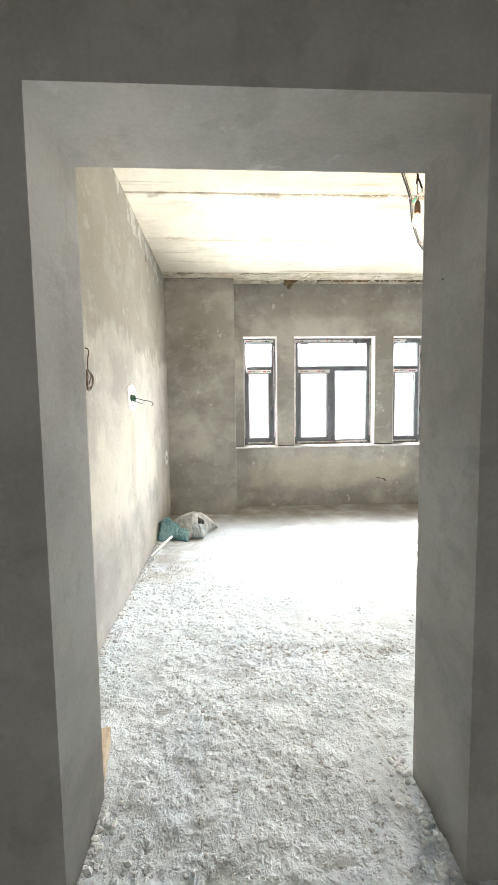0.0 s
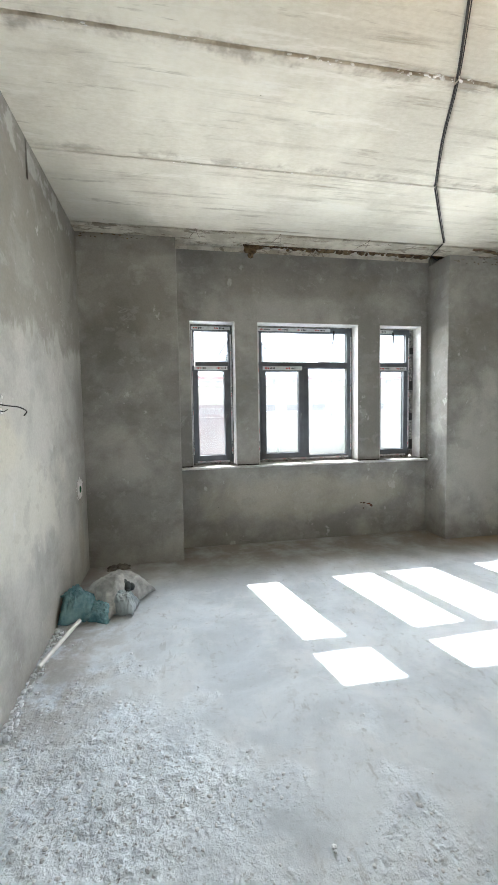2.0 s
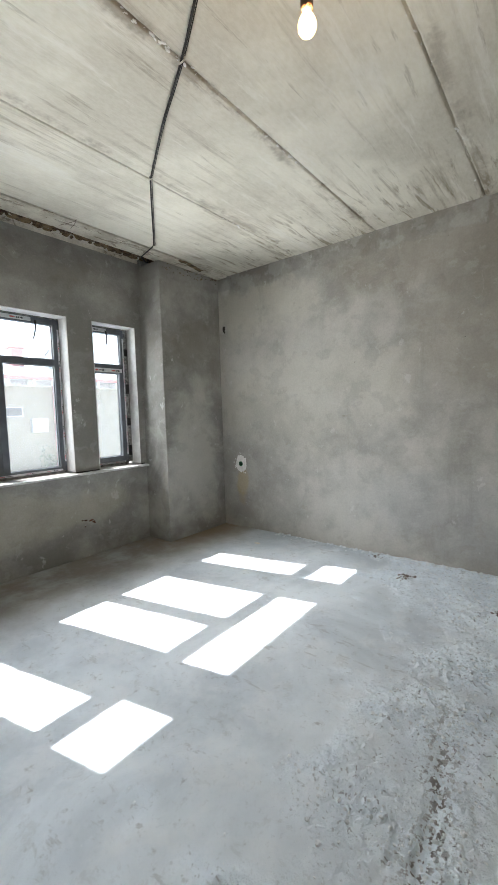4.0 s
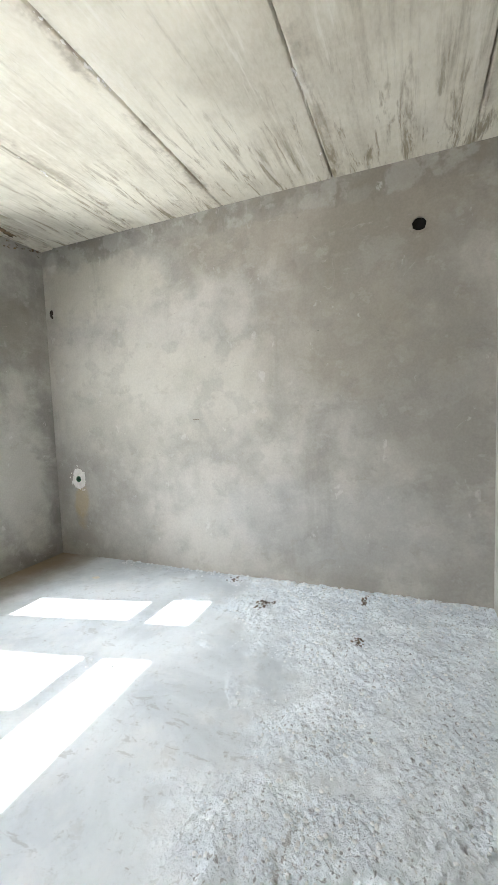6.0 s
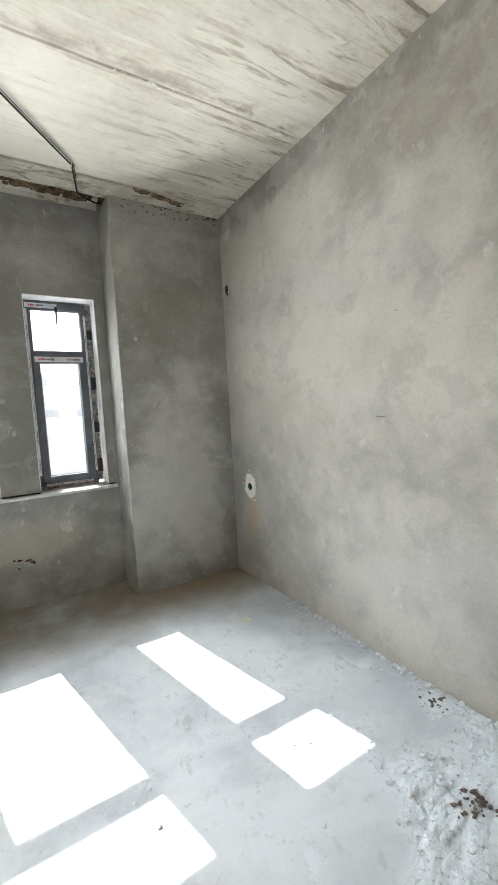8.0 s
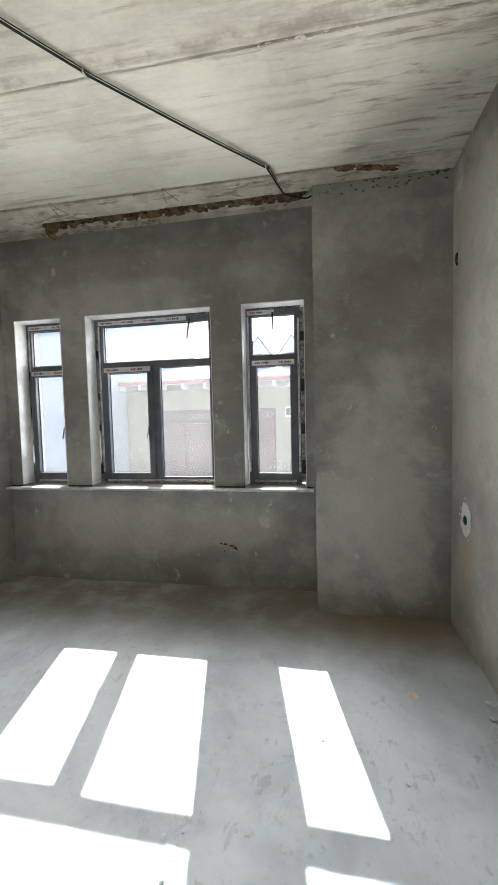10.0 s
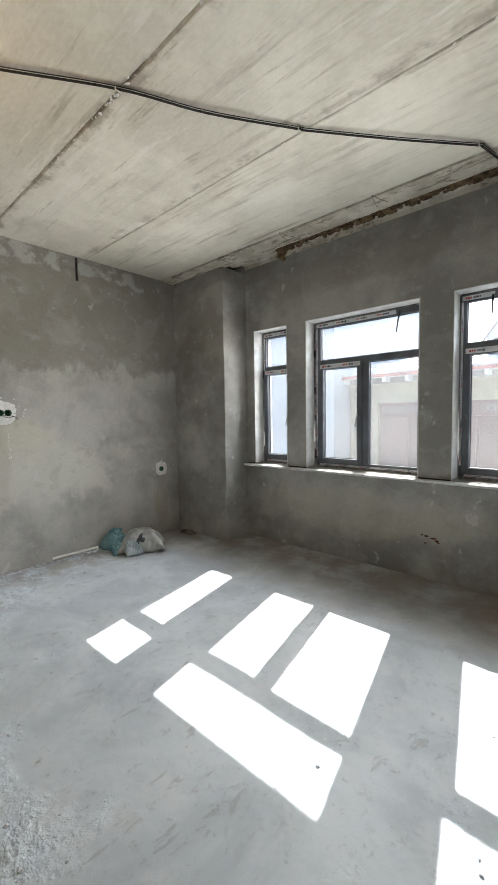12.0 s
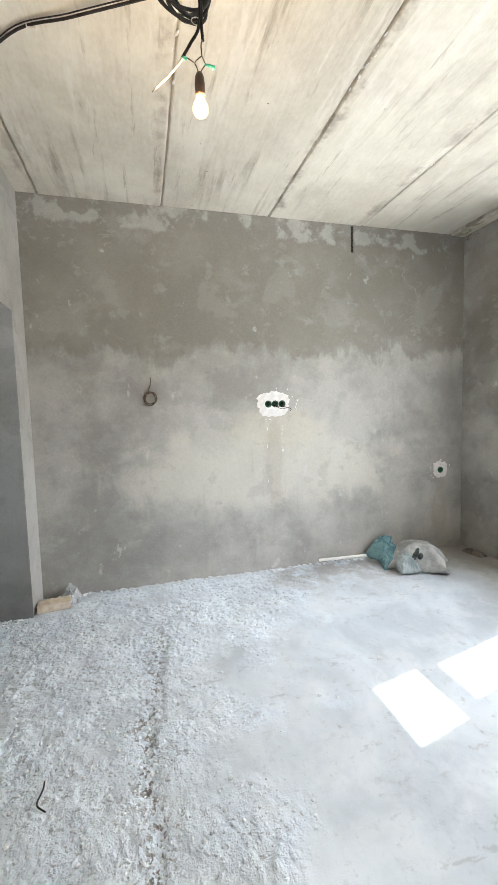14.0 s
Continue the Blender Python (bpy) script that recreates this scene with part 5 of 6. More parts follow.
def cable_coil():
    c = Vector((1.955, 3.29, 3.245))
    root = thing("cable_coil", c, "coil of black cable hanging on edge from a pale concrete ceiling", "cable coil")
    rng = random.Random(21)
    nrm = Vector((math.cos(0.42), math.sin(0.42), 0.0))
    u = Vector((-nrm.y, nrm.x, 0))
    w = Vector((0.0, 0.0, 1.0))
    for turn in range(7):
        r = 0.122 + rng.uniform(-0.016, 0.014)
        off = u * rng.uniform(-0.016, 0.010) + w * rng.uniform(-0.012, 0.010) + nrm * rng.uniform(-0.022, 0.022)
        sq = rng.uniform(0.86, 1.02)
        pts = []
        for k in range(33):
            a = 2 * math.pi * k / 32 + math.pi / 2
            wob = 1 + 0.03 * math.sin(3 * a + turn)
            pts.append(off + u * (r * sq * wob * math.cos(a)) + w * (r * wob * math.sin(a)) + nrm * (0.012 * math.sin(a * 2 + turn) + 0.02 * (k / 32 - 0.5)))
        tube_part("turn", glide(pts[:], 2), (0.0062, 0.0040)[turn % 3 == 2], BLACK_CABLE, root, 8)
    tube_part("inner_loop", glide([w * 0.118, u * -0.045 + w * 0.07, u * -0.035 + w * 0.01, u * 0.02 + w * -0.025, u * 0.06 + w * -0.01], 6), 0.004, BLACK_CABLE, root, 8)
    tube_part("hanger", glide([w * 0.115, w * 0.150 + u * 0.01, w * 0.178], 5), 0.003, WHITE_WIRE, root, 6, "white wire hanger")
    tube_part("lead_in", glide([w * 0.12 + u * 0.02, w * 0.155 + Vector((-0.03, -0.10, 0)), w * 0.160 + Vector((-0.14, -0.35, 0)), w * 0.160 + Vector((-0.24, -0.60, 0)), w * 0.160 + Vector((-0.42, -0.95, 0)), w * 0.15 + Vector((-0.55, -1.12, 0))], 8), 0.008, BLACK_CABLE, root, 8)


ceiling_cable()
hanging_lamp()
cable_coil()


# ---- on the floor ----
PAPER, TWIG = (4.56, 5.61), (1.80, 2.585)
def lumpy_sack(name, at, size, turn, seed, mat, parts_root=None, crease=0.10, flat=0.5, facets=False, ears=0.10, slump=0.0):
    """A slumped sack: a cushion shape with pulled corners and folds."""
    bm = bmesh.new()
    n, m = (22, 16) if facets else (48, 34)
    sx, sy, sz = size
    grid = {}
    for side in (1, -1):
        for i in range(n + 1):
            for j in range(m + 1):
                edge_ = i in (0, n) or j in (0, m)
                if side < 0 and edge_:
                    grid[side, i, j] = grid[1, i, j]
                    continue
                u, v = i / n * 2 - 1, j / m * 2 - 1
                body = (max(0.0, 1 - abs(u) ** 2.6) ** 0.55) * (max(0.0, 1 - abs(v) ** 2.6) ** 0.55)
                pinch = 1 - 0.10 * (1 - abs(u)) ** 0.5 * abs(v) ** 3 - 0.06
                x = u * sx / 2 * (1 - ears * (1 - abs(v) ** 2))
                y = v * sy / 2 * (1 - ears * (1 - abs(u) ** 2))
                p = Vector((u * 2.1 + seed, v * 2.1, side * 0.7))
                fold = noise.noise(p * 1.2) * 0.5 + (abs(noise.noise(p * 2.6)) - 0.25) * 0.55 + (abs(noise.noise(p * 5.5)) - 0.2) * 0.12
                z = side * sz * (flat if side < 0 else 1 - flat) * body * (1 - slump * u) * (1 + crease * 3.2 * fold) + 0.02 * noise.noise(Vector((u * 2.5, v * 2.5, seed)))
                grid[side, i, j] = bm.verts.new((x + 0.012 * noise.noise(p * 3), y + 0.012 * noise.noise(p * 3 + Vector((9, 0, 0))), z))
    for side in (1, -1):
        for i in range(n):
            for j in range(m):
                q = [grid[side, i, j], grid[side, i + 1, j], grid[side, i + 1, j + 1], grid[side, i, j + 1]]
                bm.faces.new(q if side > 0 else q[::-1])
    low = min(v.co.z for v in bm.verts)
    for v in bm.verts:
        v.co.z = max(v.co.z - low - 0.020, 0.0) + (0.0 if v.co.z - low > 0.02 else 0.0)
    ob = part(name, bm, mat, parts_root, smooth=not facets)
    ob.location = at
    ob.rotation_euler = turn
    return ob


def grey_sack():
    root = thing("sack", (0.265, 5.66, 0.0), "slumped half-full grey woven sack with dark print in the corner", "sack")
    lumpy_sack("body", (-0.02, 0.02, -0.004), (0.56, 0.40, 0.265), (0.0, 0.0, radians(52)), 4.0, SACK_GREY, root, 0.055, 0.15, ears=0.13, slump=0.08)
    # gathered mouth and printed patches
    b = lumpy_sack("fold", (0.04, -0.17, 0.0), (0.24, 0.19, 0.17), (0.0, 0.0, radians(-12)), 9.0, SACK_TEAL, root, 0.07, 0.2, ears=0.04)
    rng = random.Random(31)
    bm = bmesh.new()
    for k, (x, y, z, a) in enumerate(((0.075, -0.085, 0.165, .050), (0.11, -0.06, 0.155, .034), (0.05, -0.055, 0.190, .036), (0.09, -0.12, 0.135, .028))):
        m = Matrix.Translation((x, y, z)) @ Euler((radians(52), rng.uniform(-.3, .3), rng.uniform(-.4, .4))).to_matrix().to_4x4() @ Matrix.Diagonal((a * 0.8, a, 0.022, 1))
        bmesh.ops.create_icosphere(bm, subdivisions=2, radius=1.0, matrix=m)
    part("print", bm, SACK_PRINT, root, "dark worn print", smooth=True)


def blue_bag():
    root = thing("plastic_bag", (0.015, 5.47, 0.0), "crumpled translucent blue plastic bag lying against a grey sack", "plastic bag")
    lumpy_sack("body", (-0.02, 0.0, 0.0), (0.33, 0.27, 0.215), (0.0, 0.0, radians(12)), 14.0, SACK_BLUE, root, 0.17, 0.2, ears=0.15, slump=0.25)
    lumpy_sack("flap", (0.13, -0.04, 0.03), (0.25, 0.21, 0.10), (radians(38), radians(8), radians(-14)), 22.0, SACK_BLUE, root, 0.20, 0.45, ears=0.22)
    lumpy_sack("flap", (-0.06, 0.02, 0.14), (0.17, 0.15, 0.10), (radians(24), radians(-18), radians(40)), 27.0, SACK_BLUE, root, 0.22, 0.45, ears=0.22)


grey_sack()
blue_bag()

bm = bmesh.new()
tube(bm, [(0, 0, 0), (0.14, 0.46, 0.045)], 0.0145, 14, caps=False)
tube(bm, [(0.14, 0.46, 0.045), (0, 0, 0)], 0.0120, 14, caps=False)
pipe_ = part("plastic_pipe", bm, WHITE_PIPE, smooth=True)
pipe_.location = (-0.095, 4.755, 0.052)
tagged(pipe_, "thin white plastic pipe leaning on the plastic bag", "pipe")


def block(name, at, turn, label):
    root = thing(name, at, label, "brick")
    root.rotation_euler = (0, 0, turn)
    bm = bmesh.new()
    box(bm, -0.125, 0.125, -0.0575, 0.0575, 0.0, 0.066, 0.006, 2)
    bmesh.ops.subdivide_edges(bm, edges=bm.edges[:], cuts=2, use_grid_fill=True)
    for v in bm.verts:
        v.co += Vector((noise.noise(v.co * 30), noise.noise(v.co * 30 + Vector((5, 0, 0))), 0.4 * noise.noise(v.co * 30 + Vector((0, 5, 0))))) * 0.003
        v.co.z = max(v.co.z, -0.002)
    part("body", bm, BRICK, root)
    bm = bmesh.new()
    rng = random.Random(3)
    for k in range(7):
        m = Matrix.Translation((-0.124, rng.uniform(-.045, .045), rng.uniform(0.012, .052))) @ Matrix.Diagonal((0.012, rng.uniform(.014, .026), rng.uniform(.012, .020), 1))
        bmesh.ops.create_icosphere(bm, subdivisions=2, radius=1.0, matrix=m)
    part("broken_end", bm, BRICK_BURNT, root, "dark reddish broken end", smooth=False)


block("brick", (0.100, 2.300, 0.018), radians(99), "sandy yellow brick with a dark broken end by the doorway")


def crumpled_film():
    rng = random.Random(40)
    verts, faces = [], []
    n = 14
    for i in range(n + 1):
        for j in range(n + 1):
            u, v = i / n * 2 - 1, j / n * 2 - 1
            r = math.hypot(u, v)
            p = Vector((u * 2, v * 2, 3.0))
            z = 0.15 * max(0, 1 - r) ** 0.8 + 0.05 * abs(noise.noise(p * 2.2)) + 0.03 * abs(noise.noise(p * 5))
            verts.append((u * 0.085 + 0.02 * noise.noise(p * 3), v * 0.085 + 0.02 * noise.noise(p * 3 + Vector((4, 0, 0))), z * (1.0 if r < 1.2 else 0.4)))
    m = n + 1
    for i in range(n):
        for j in range(n):
            a = i * m + j
            faces.append((a, a + 1, a + m + 1, a + m))
    ob = new("plastic_film", mesh_from("plastic_film", verts, faces, CLEAR_FILM))
    so = ob.modifiers.new("thick", "SOLIDIFY")
    so.thickness = 0.0015
    ob.location = (-0.045, 2.40, 0.0)
    tagged(ob, "crumpled clear plastic film behind the brick against the wall", "plastic film")


crumpled_film()
rag = lumpy_sack("rag", (0.16, 6.44, 0.0), (0.24, 0.10, 0.055), (0, 0, radians(8)), 33.0, STAIN, None, 0.25, 0.3)
tagged(rag, "small dusty dark rag lying in the corner", "rag")


def ochre_clump():
    rng = random.Random(8)
    root = thing("foam_clump", (1.665, 6.66, 3.325), "brown crumbling lump of packing hanging over the window", "debris")
    bm = bmesh.new()
    for k in range(14):
        m = Matrix.Translation((rng.uniform(-.02, .02) * (1 + k * 0.28), rng.uniform(-.02, .03), 0.0 + 0.010 * k)) @ Matrix.Diagonal((rng.uniform(.026, .050), rng.uniform(.022, .038), rng.uniform(.022, .042), 1))
        bmesh.ops.create_icosphere(bm, subdivisions=2, radius=1.0, matrix=m)
    for v in bm.verts:
        v.co += Vector((noise.noise(v.co * 40), noise.noise(v.co * 40 + Vector((7, 0, 0))), noise.noise(v.co * 40 + Vector((0, 7, 0))))) * 0.010
    part("body", bm, BROWN, root)
    bm = bmesh.new()
    box(bm, -0.05, 0.05, -0.01, 0.02, 0.08, 0.16)
    part("root", bm, BROWN, root)


ochre_clump()
paper = plate("paper_scrap", circle(0, 0, 0.035, 9, 0.35, random.Random(4)), [], 0.0015, WHITE_WIRE, pose(PAPER[0], PAPER[1], 0.006, 6, 4, 30))
tagged(paper, "small torn pale paper scrap lying on the cement floor", "paper scrap")
twig = tube_part("wire_scrap", glide([(0, 0, 0), (0.05, 0.004, 0.006), (0.11, -0.006, 0.003), (0.15, 0.035, 0.0)], 5), 0.0035, BLACK_CABLE, None, 6)
twig.location = (TWIG[0], TWIG[1], 0.012)
tagged(twig, "short bent dark wire scrap lying on the cement floor", "wire scrap")
# rough brown patches left on the beam
bm = bmesh.new()
rng_ = random.Random(18)
for k in range(60):
    x = rng_.uniform(4.20, 4.62)
    y = 6.36 + 0.42 * (x - 4.2) * 0.45 + rng_.uniform(-.025, .025)
    m = Matrix.Translation((x, y, 3.4125)) @ Matrix.Rotation(rng_.uniform(-.4, .4), 4, "Z") @ Matrix.Diagonal((rng_.uniform(.02, .05), rng_.uniform(.008, .02), rng_.uniform(.003, .008), 1))
    bmesh.ops.create_icosphere(bm, subdivisions=1, radius=1.0, matrix=m)
structure(part("brown_patch", bm, BROWN), "brown rough patch on the edge beam")
bm = bmesh.new()
for k in range(420):
    x = 1.70 + (3.94 - 1.70) * k / 420 + rng_.uniform(-.01, .01)
    m = Matrix.Translation((x, 6.735 + rng_.uniform(-.09, .075), 3.488 + rng_.uniform(-.030, .016))) @ Matrix.Rotation(rng_.uniform(-.3, .3), 4, "Z") @ Matrix.Diagonal((rng_.uniform(.012, .07), rng_.uniform(.012, .045), rng_.uniform(.008, .028), 1))
    bmesh.ops.create_icosphere(bm, subdivisions=1, radius=1.0, matrix=m)
box(bm, 1.70, 3.96, 6.645, 6.828, 3.505, 3.60)
structure(part("gap_packing", bm, BROWN), "brown packing in the gap over the window wall")


# ---- loose crumbs ----
def crumbs():
    rng = random.Random(77)
    base = []
    for s in range(6):
        b = bmesh.new()
        bmesh.ops.create_icosphere(b, subdivisions=1, radius=1.0)
        vs = [v.co * (1 + 0.45 * noise.noise(v.co * 1.7 + Vector((s * 5, 0, 0)))) for v in b.verts]
        fs = [[v.index for v in f.verts] for f in b.faces]
        b.free()
        base.append((vs, fs))

    def sow(name, count, place, size, label, mat=CRUMB):
        verts, faces = [], []
        made = 0
        while made < count:
            got = place()
            if got is None:
                continue
            x, y = got
            made += 1
            vs, fs = base[rng.randrange(6)]
            r = size()
            rot = Euler((rng.uniform(0, 6), rng.uniform(0, 6), rng.uniform(0, 6))).to_matrix()
            sc = Vector((rng.uniform(.7, 1.3), rng.uniform(.7, 1.3), rng.uniform(.4, .8)))
            z = 0.008 * noise.noise(Vector((x * 1.1, y * 1.1, 0.3))) + 0.0025
            i = len(verts)
            for v in vs:
                p = rot @ v
                verts.append((x + p.x * r * sc.x, y + p.y * r * sc.y, z + r * 0.25 + p.z * r * sc.z))
            faces.extend([[k + i for k in f] for f in fs])
        ob = new(name, mesh_from(name, verts, faces, mat))
        tagged(ob, label, "crumbs", "", "stuff")

    def field():
        x, y = rng.uniform(XW + 0.02, XE - 0.02), rng.uniform(1.4, 5.8)
        if y < YS + 0.02 and not DOOR[0] < x < DOOR[1]:
            return None
        k = rough_mask(x, y)
        c = 0.5 + noise.noise(Vector((x * 2.2, y * 2.2, 8)))
        return (x, y) if k > 0.04 and rng.random() < k * c else None

    def edges():
        s = rng.random()
        if s < 0.42:
            return XW + abs(rng.gauss(0, 0.03)) + 0.004, rng.uniform(YS, 5.3)
        if s < 0.72:
            return XE - abs(rng.gauss(0, 0.04)) - 0.004, rng.uniform(YS, 5.6)
        if s < 0.9:
            return DOOR[1] - abs(rng.gauss(0, 0.05)) - 0.004, rng.uniform(YS0 - 0.2, YS + 0.1)
        return DOOR[0] + abs(rng.gauss(0, 0.03)) + 0.004, rng.uniform(YS0 - 0.2, YS)

    sow("cement_crumbs", 12000, field, lambda: 0.0018 + 0.0100 * rng.random() ** 5, "loose grey cement crumbs scattered over the floor")
    sow("wall_crumbs", 1700, edges, lambda: 0.003 + 0.017 * rng.random() ** 3, "grey mortar crumbs gathered along the foot of the walls")

    def spot():
        cx, cy, sx, sy = rng.choice(((4.57, 3.86, 0.045, 0.035), (4.57, 3.86, 0.045, 0.035), (4.86, 3.10, 0.05, 0.012), (4.24, 3.08, 0.03, 0.02), (4.95, 4.28, 0.04, 0.03)))
        return cx + rng.gauss(0, sx), cy + rng.gauss(0, sy)

    sow("dark_crumbs", 130, spot, lambda: 0.004 + 0.008 * rng.random(), "small heaps of dark reddish crumbs on the floor", DIRT)


crumbs()


def joint_mortar():
    """White broken mortar sticking along the ceiling joints."""
    rng = random.Random(90)
    bm = bmesh.new()
    for y, count, x0, x1 in ((4.313, 150, 1.4, 4.2), (4.313, 40, 0.2, 1.4), (5.295, 50, 0.6, 4.6), (3.318, 50, 0.3, 4.7)):
        for _ in range(count):
            x = rng.uniform(x0, x1)
            if noise.noise(Vector((x * 2.5, y, 0))) < -0.05:
                continue
            r = 0.003 + 0.009 * rng.random() ** 3
            m = Matrix.Translation((x, y + rng.gauss(0, 0.007), CEIL + 0.001)) @ Matrix.Rotation(rng.uniform(-.5, .5), 4, "Z") @ Matrix.Diagonal((r * 1.8, r * 0.8, r * 0.45, 1))
            bmesh.ops.create_icosphere(bm, subdivisions=1, radius=1.0, matrix=m)
    tagged(part("joint_mortar", bm, PUTTY), "white broken mortar bits along the ceiling joints", "mortar", "", "stuff")


joint_mortar()


# ---- outdoors ----
def build_yard():
    bm = bmesh.new()
    box(bm, -600, 600, -600, 600, -0.75, -0.45)
    structure(part("ground", bm, EARTH), "pale sunlit concrete yard")
    structure(box_part("foundation", (-2.45, 5.5, -2.75, YO - 0.002, -0.5, -0.301), GREY_RENDER), "rendered foundation")
    structure(box_part("roof_slab", (-2.7, 5.7, -3.0, 7.75, CEIL + 0.76, CEIL + 0.9), GREY_RENDER), "flat roof slab over the room")
    structure(box_part("parapet", (XW - 0.44, XE + 0.44, YO - 0.30, YO, 3.751, CEIL + 0.76), GREY_RENDER), "rendered wall above the room")


def neighbour_house():
    G = -0.45
    root = thing("neighbour_house", (4, 14, G), "yellow brick single-storey house with a pale sheet roof and maroon gate", "house")
    inv = Matrix.Translation(-root.location)

    def add(name, dims, mat, bevel=0.0, label="", parent=None):
        o = box_part(name, dims, mat, parent or root, bevel, label)
        if parent is None:
            o.matrix_parent_inverse = inv
        return o

    def sheet(name, verts, faces, mat, label=""):
        o = new(name, mesh_from(name, verts, faces, mat))
        o.parent = root
        o.matrix_parent_inverse = inv
        if label:
            tagged(o, label)
        return o

    # walls round the gate recess
    add("wall", (-0.9, -0.12, 13.0, 17.5, G, 2.36), YELLOW_BRICK)
    add("wall", (2.95, 12.5, 13.0, 17.5, G, 2.36), YELLOW_BRICK)
    add("wall", (-0.12, 2.95, 13.0, 17.5, 1.86, 2.36), YELLOW_BRICK)
    # courses of the upper wall, standing proud
    for k in range(4):
        z = 1.93 + k * 0.11
        add("string_course", (-0.92, 12.52, 12.985, 13.0, z, z + 0.07), YELLOW_BRICK)
    g = add("gate", (-0.12, 2.95, 13.10, 13.16, G + 0.03, 1.86), GATE, label="maroon sheet metal gate")
    for k, x in enumerate((-0.08, 0.68, 1.44, 2.2)):
        leafx = box_part("gate_panel", (x, x + 0.70, 13.07, 13.10, G + 0.10, 1.52), GATE, g, 0.01)
    for k in range(4):
        x = -0.05 + k * 0.76
        bm = bmesh.new()
        for q in range(5):
            a = x + 0.06 + q * 0.13
            tube(bm, [(a + 0.06 * math.cos(t), 13.075, 1.69 + 0.07 * math.sin(t)) for t in [i * math.pi / 5 for i in range(11)]], 0.008, 5)
        part("scrollwork", bm, GREY_RENDER, g, "pale metal scrollwork")
    # eave and roof
    add("fascia", (-1.2, 12.8, 12.62, 12.66, 2.50, 2.61), RED_EDGE, label="red eave board")
    add("soffit", (-1.2, 12.8, 12.66, 13.0, 2.50, 2.53), WHITE_PAINT)
    for k in range(24):
        x = -1.0 + k * 0.56
        add("bracket", (x, x + 0.07, 12.68, 13.0, 2.38, 2.50), WHITE_PAINT)
    sheet("roof", [(-1.25, 12.58, 2.61), (12.85, 12.58, 2.61), (12.85, 15.4, 3.25), (-1.25, 15.4, 3.25), (-1.25, 12.60, 2.57), (12.85, 12.60, 2.57), (12.85, 15.4, 3.20), (-1.25, 15.4, 3.20), (-1.25, 18, 2.61), (12.85, 18, 2.61), (-1.25, 18, 2.57), (12.85, 18, 2.57)],
          [(0, 1, 2, 3), (4, 7, 6, 5), (0, 4, 5, 1), (3, 2, 9, 8), (7, 10, 11, 6), (8, 9, 11, 10), (0, 3, 7, 4), (1, 5, 6, 2), (3, 8, 10, 7), (2, 6, 11, 9)], TIN_ROOF, "pale ribbed sheet roof")
    bm = bmesh.new()
    for k in range(46):
        x = -1.1 + k * 0.3
        tube(bm, [(x, 12.58, 2.625), (x, 15.4, 3.265)], 0.012, 5)
    o = part("roof_rib", bm, TIN_ROOF, root)
    o.matrix_parent_inverse = inv
    for x in (2.42, 3.30, 6.4):
        y0 = 13.9
        s = sheet("dormer", [(x - 0.26, y0, 2.92), (x + 0.26, y0, 2.92), (x + 0.30, y0, 3.32), (x, y0, 3.72), (x - 0.30, y0, 3.32),
                             (x - 0.26, 15.3, 2.92), (x + 0.26, 15.3, 2.92), (x + 0.30, 15.3, 3.32), (x, 15.3, 3.72), (x - 0.30, 15.3, 3.32)],
                  [(0, 1, 2, 3, 4), (1, 6, 7, 2), (2, 7, 8, 3), (3, 8, 9, 4), (4, 9, 5, 0), (9, 8, 7, 6, 5), (0, 5, 6, 1)], TIN_ROOF, "small gabled dormer")
        for side in (-1, 1):
            tube_part("barge_board", [(x + side * 0.36, y0 - 0.03, 3.27), (x, y0 - 0.03, 3.76)], 0.03, GREY_RENDER, s, 5)
        box_part("dormer_window", (x - 0.12, x + 0.12, y0 - 0.02, y0 + 0.0, 3.02, 3.3), DARK_GLASS, s)
    # vents under the eave, meter box, downpipe
    for a, b in ((3.18, 3.57), (3.82, 4.25), (4.56, 5.02), (6.3, 6.8)):
        if a > 2.96:
            w = add("vent_window", (a, b, 12.975, 13.0, 1.63, 1.87), WHITE_PAINT)
            box_part("pane", (a + 0.03, b - 0.03, 12.968, 12.975, 1.66, 1.84), DARK_GLASS, w)
    add("meter_box", (5.18, 5.55, 12.86, 13.0, 1.24, 1.58), WHITE_PAINT, 0.01, "white metal meter box")
    o = tube_part("downpipe", [(5.78, 12.93, 2.5), (5.78, 12.93, G)], 0.05, RED_EDGE, root)
    o.matrix_parent_inverse = inv
    add("chimney", (5.33, 5.63, 14.2, 14.5, 2.9, 3.45), RED_EDGE, 0.01, "red brick chimney")
    add("chimney_cap", (5.27, 5.69, 14.14, 14.56, 3.45, 3.50), RED_EDGE, 0.01)


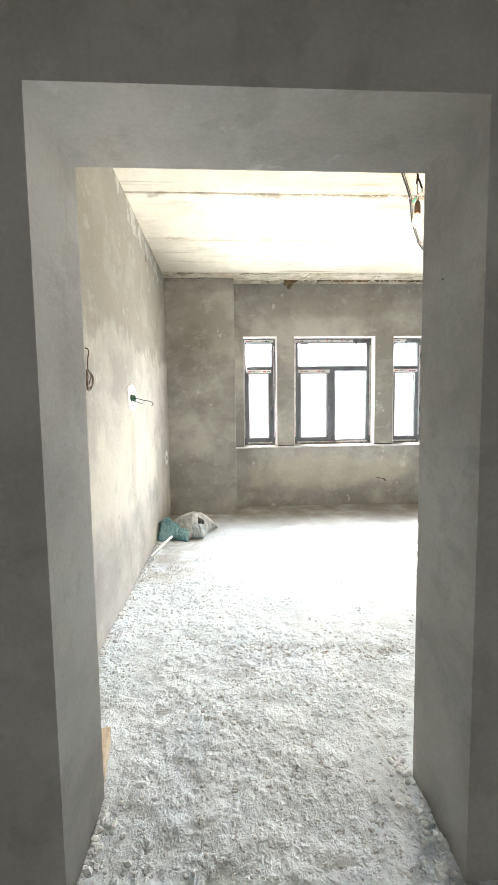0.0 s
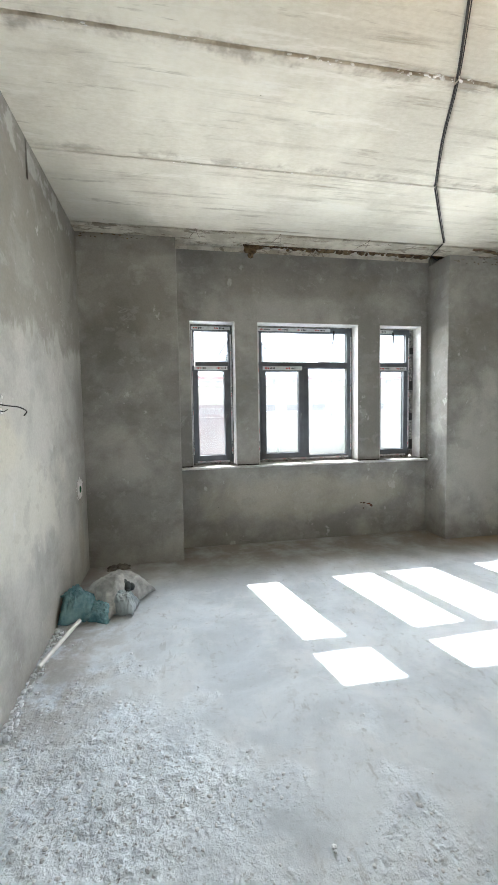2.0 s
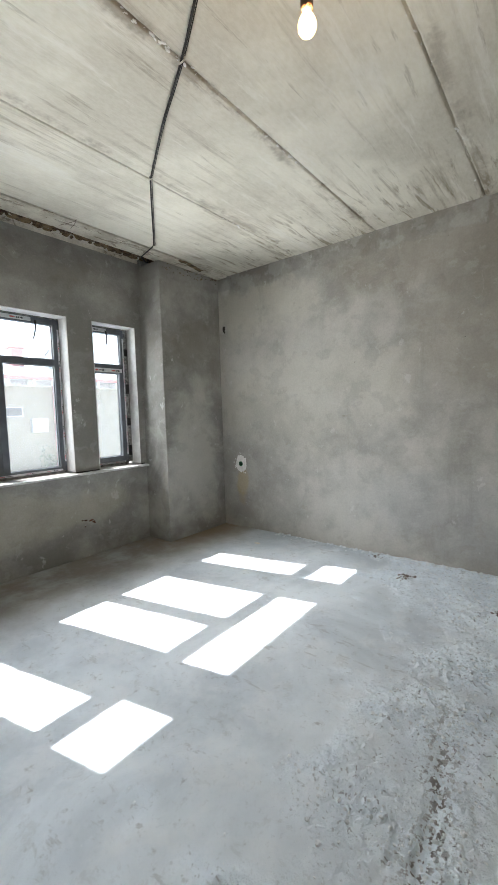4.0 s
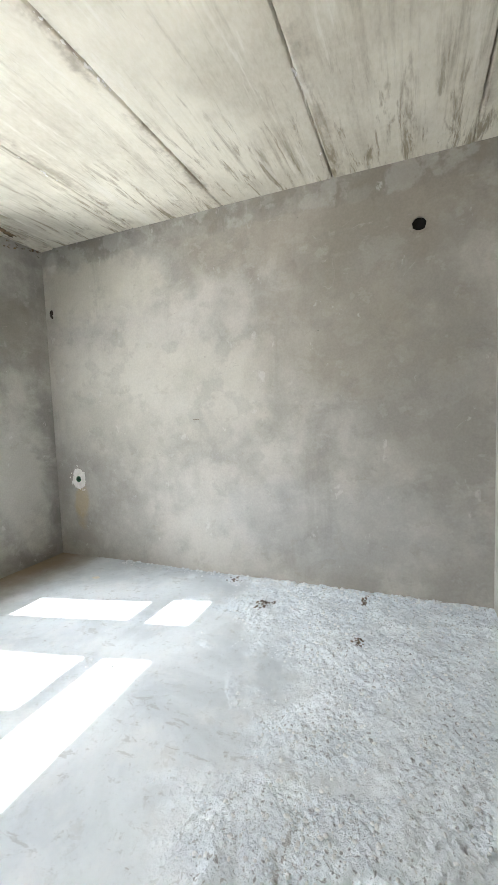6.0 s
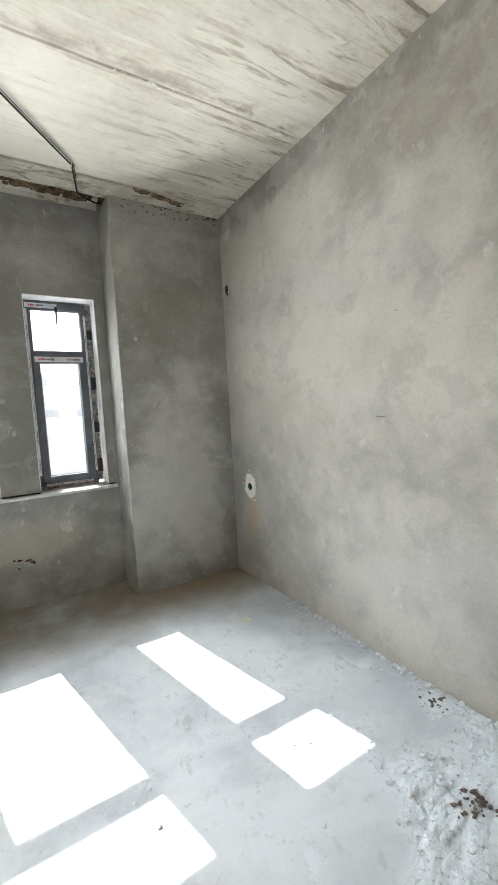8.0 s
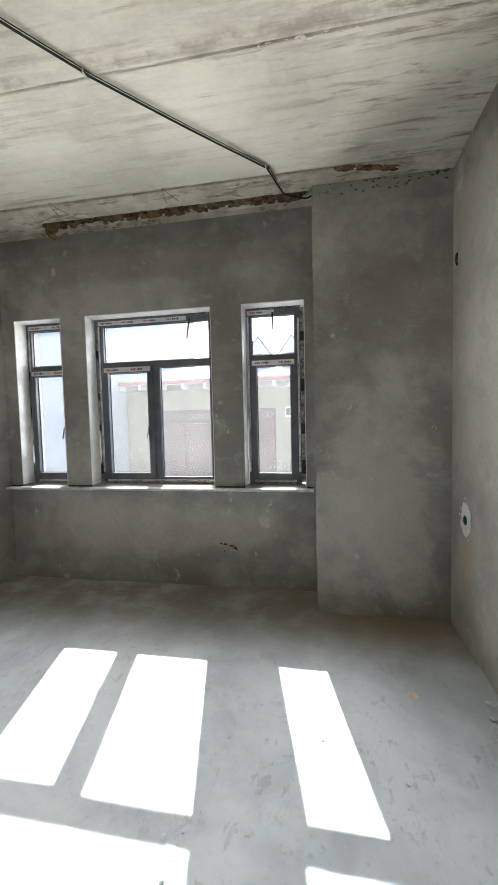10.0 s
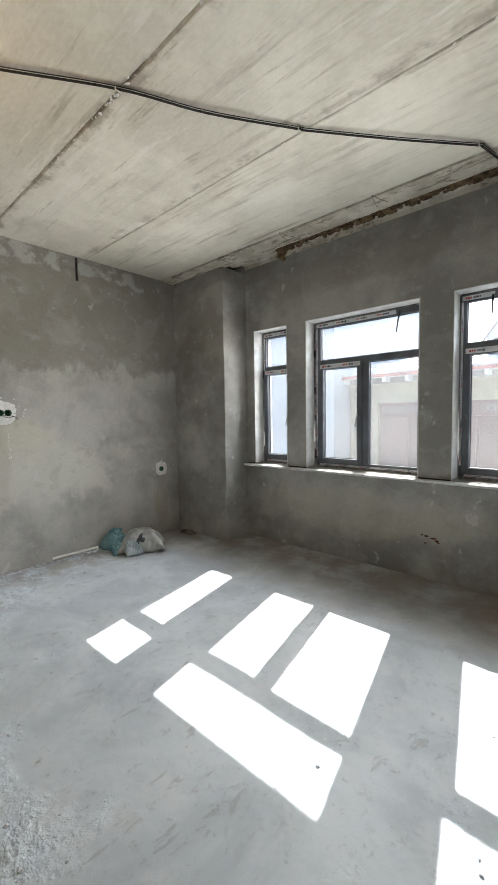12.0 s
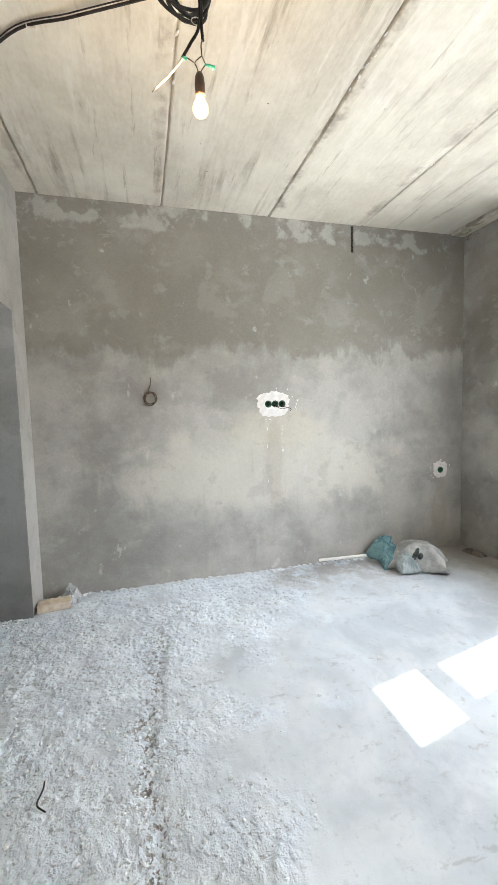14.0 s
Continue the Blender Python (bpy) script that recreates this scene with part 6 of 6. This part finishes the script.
def grey_house():
    G = -0.45
    root = thing("grey_house", (-4.0, 13, G), "tall pale grey rendered two-storey house", "house")
    inv = Matrix.Translation(-root.location)
    for name, dims, mat in (("wall", (-9.0, -0.95, 12.2, 19, G, 5.8), PALE_RENDER), ("cornice", (-9.1, -0.85, 12.05, 19.1, 5.8, 5.95), WHITE_PAINT), ("band", (-9.02, -0.93, 12.17, 12.2, 2.7, 2.85), WHITE_PAINT)):
        o = box_part(name, dims, mat, root)
        o.matrix_parent_inverse = inv
    for x in (-5.6, -8.0):
        for z in (0.5, 3.4):
            w = box_part("window", (x, x + 1.1, 12.15, 12.2, z, z + 1.4), WHITE_PAINT, root)
            w.matrix_parent_inverse = inv
            box_part("pane", (x + 0.07, x + 0.52, 12.14, 12.15, z + 0.07, z + 1.33), DARK_GLASS, w)
            box_part("pane", (x + 0.58, x + 1.03, 12.14, 12.15, z + 0.07, z + 1.33), DARK_GLASS, w)


def shrub(at, r, h, seed):
    rng = random.Random(seed)
    root = thing("shrub", at, "dusty green garden shrub by a wall", "shrub", "shrubs by the wall")
    bm = bmesh.new()
    tips = []
    for k in range(14):
        a = rng.uniform(0, 6.283)
        q = rng.uniform(0.3, 1.0)
        tip = Vector((math.cos(a) * r * q, math.sin(a) * r * q, h * rng.uniform(0.55, 1.0)))
        tube(bm, [(0, 0, 0), tip * 0.5 + Vector((0, 0, 0.1 * h)), tip], [0.014, 0.008, 0.003], 5)
        tips.append(tip)
    part("stems", bm, BARK, root)
    verts, faces = [], []
    for tip in tips:
        for _ in range(60):
            c = tip * rng.uniform(0.45, 1.05) + Vector((rng.gauss(0, r * .16), rng.gauss(0, r * .16), rng.gauss(0, h * .09)))
            u = Vector((rng.gauss(0, 1), rng.gauss(0, 1), rng.gauss(0, 1))).normalized()
            v = u.orthogonal().normalized()
            l, w = rng.uniform(0.03, 0.055), rng.uniform(0.012, 0.02)
            i = len(verts)
            verts += [c - u * l, c + v * w + u * 0.004, c + u * l, c - v * w]
            faces.append((i, i + 1, i + 2, i + 3))
    o = new("foliage", mesh_from("foliage", verts, faces, LEAF))
    o.parent = root
    return root


build_yard()
neighbour_house()
grey_house()
shrub((5.4, 12.4, -0.45), 0.5, 1.35, 4)
shrub((3.35, 12.4, -0.45), 0.42, 1.1, 9)
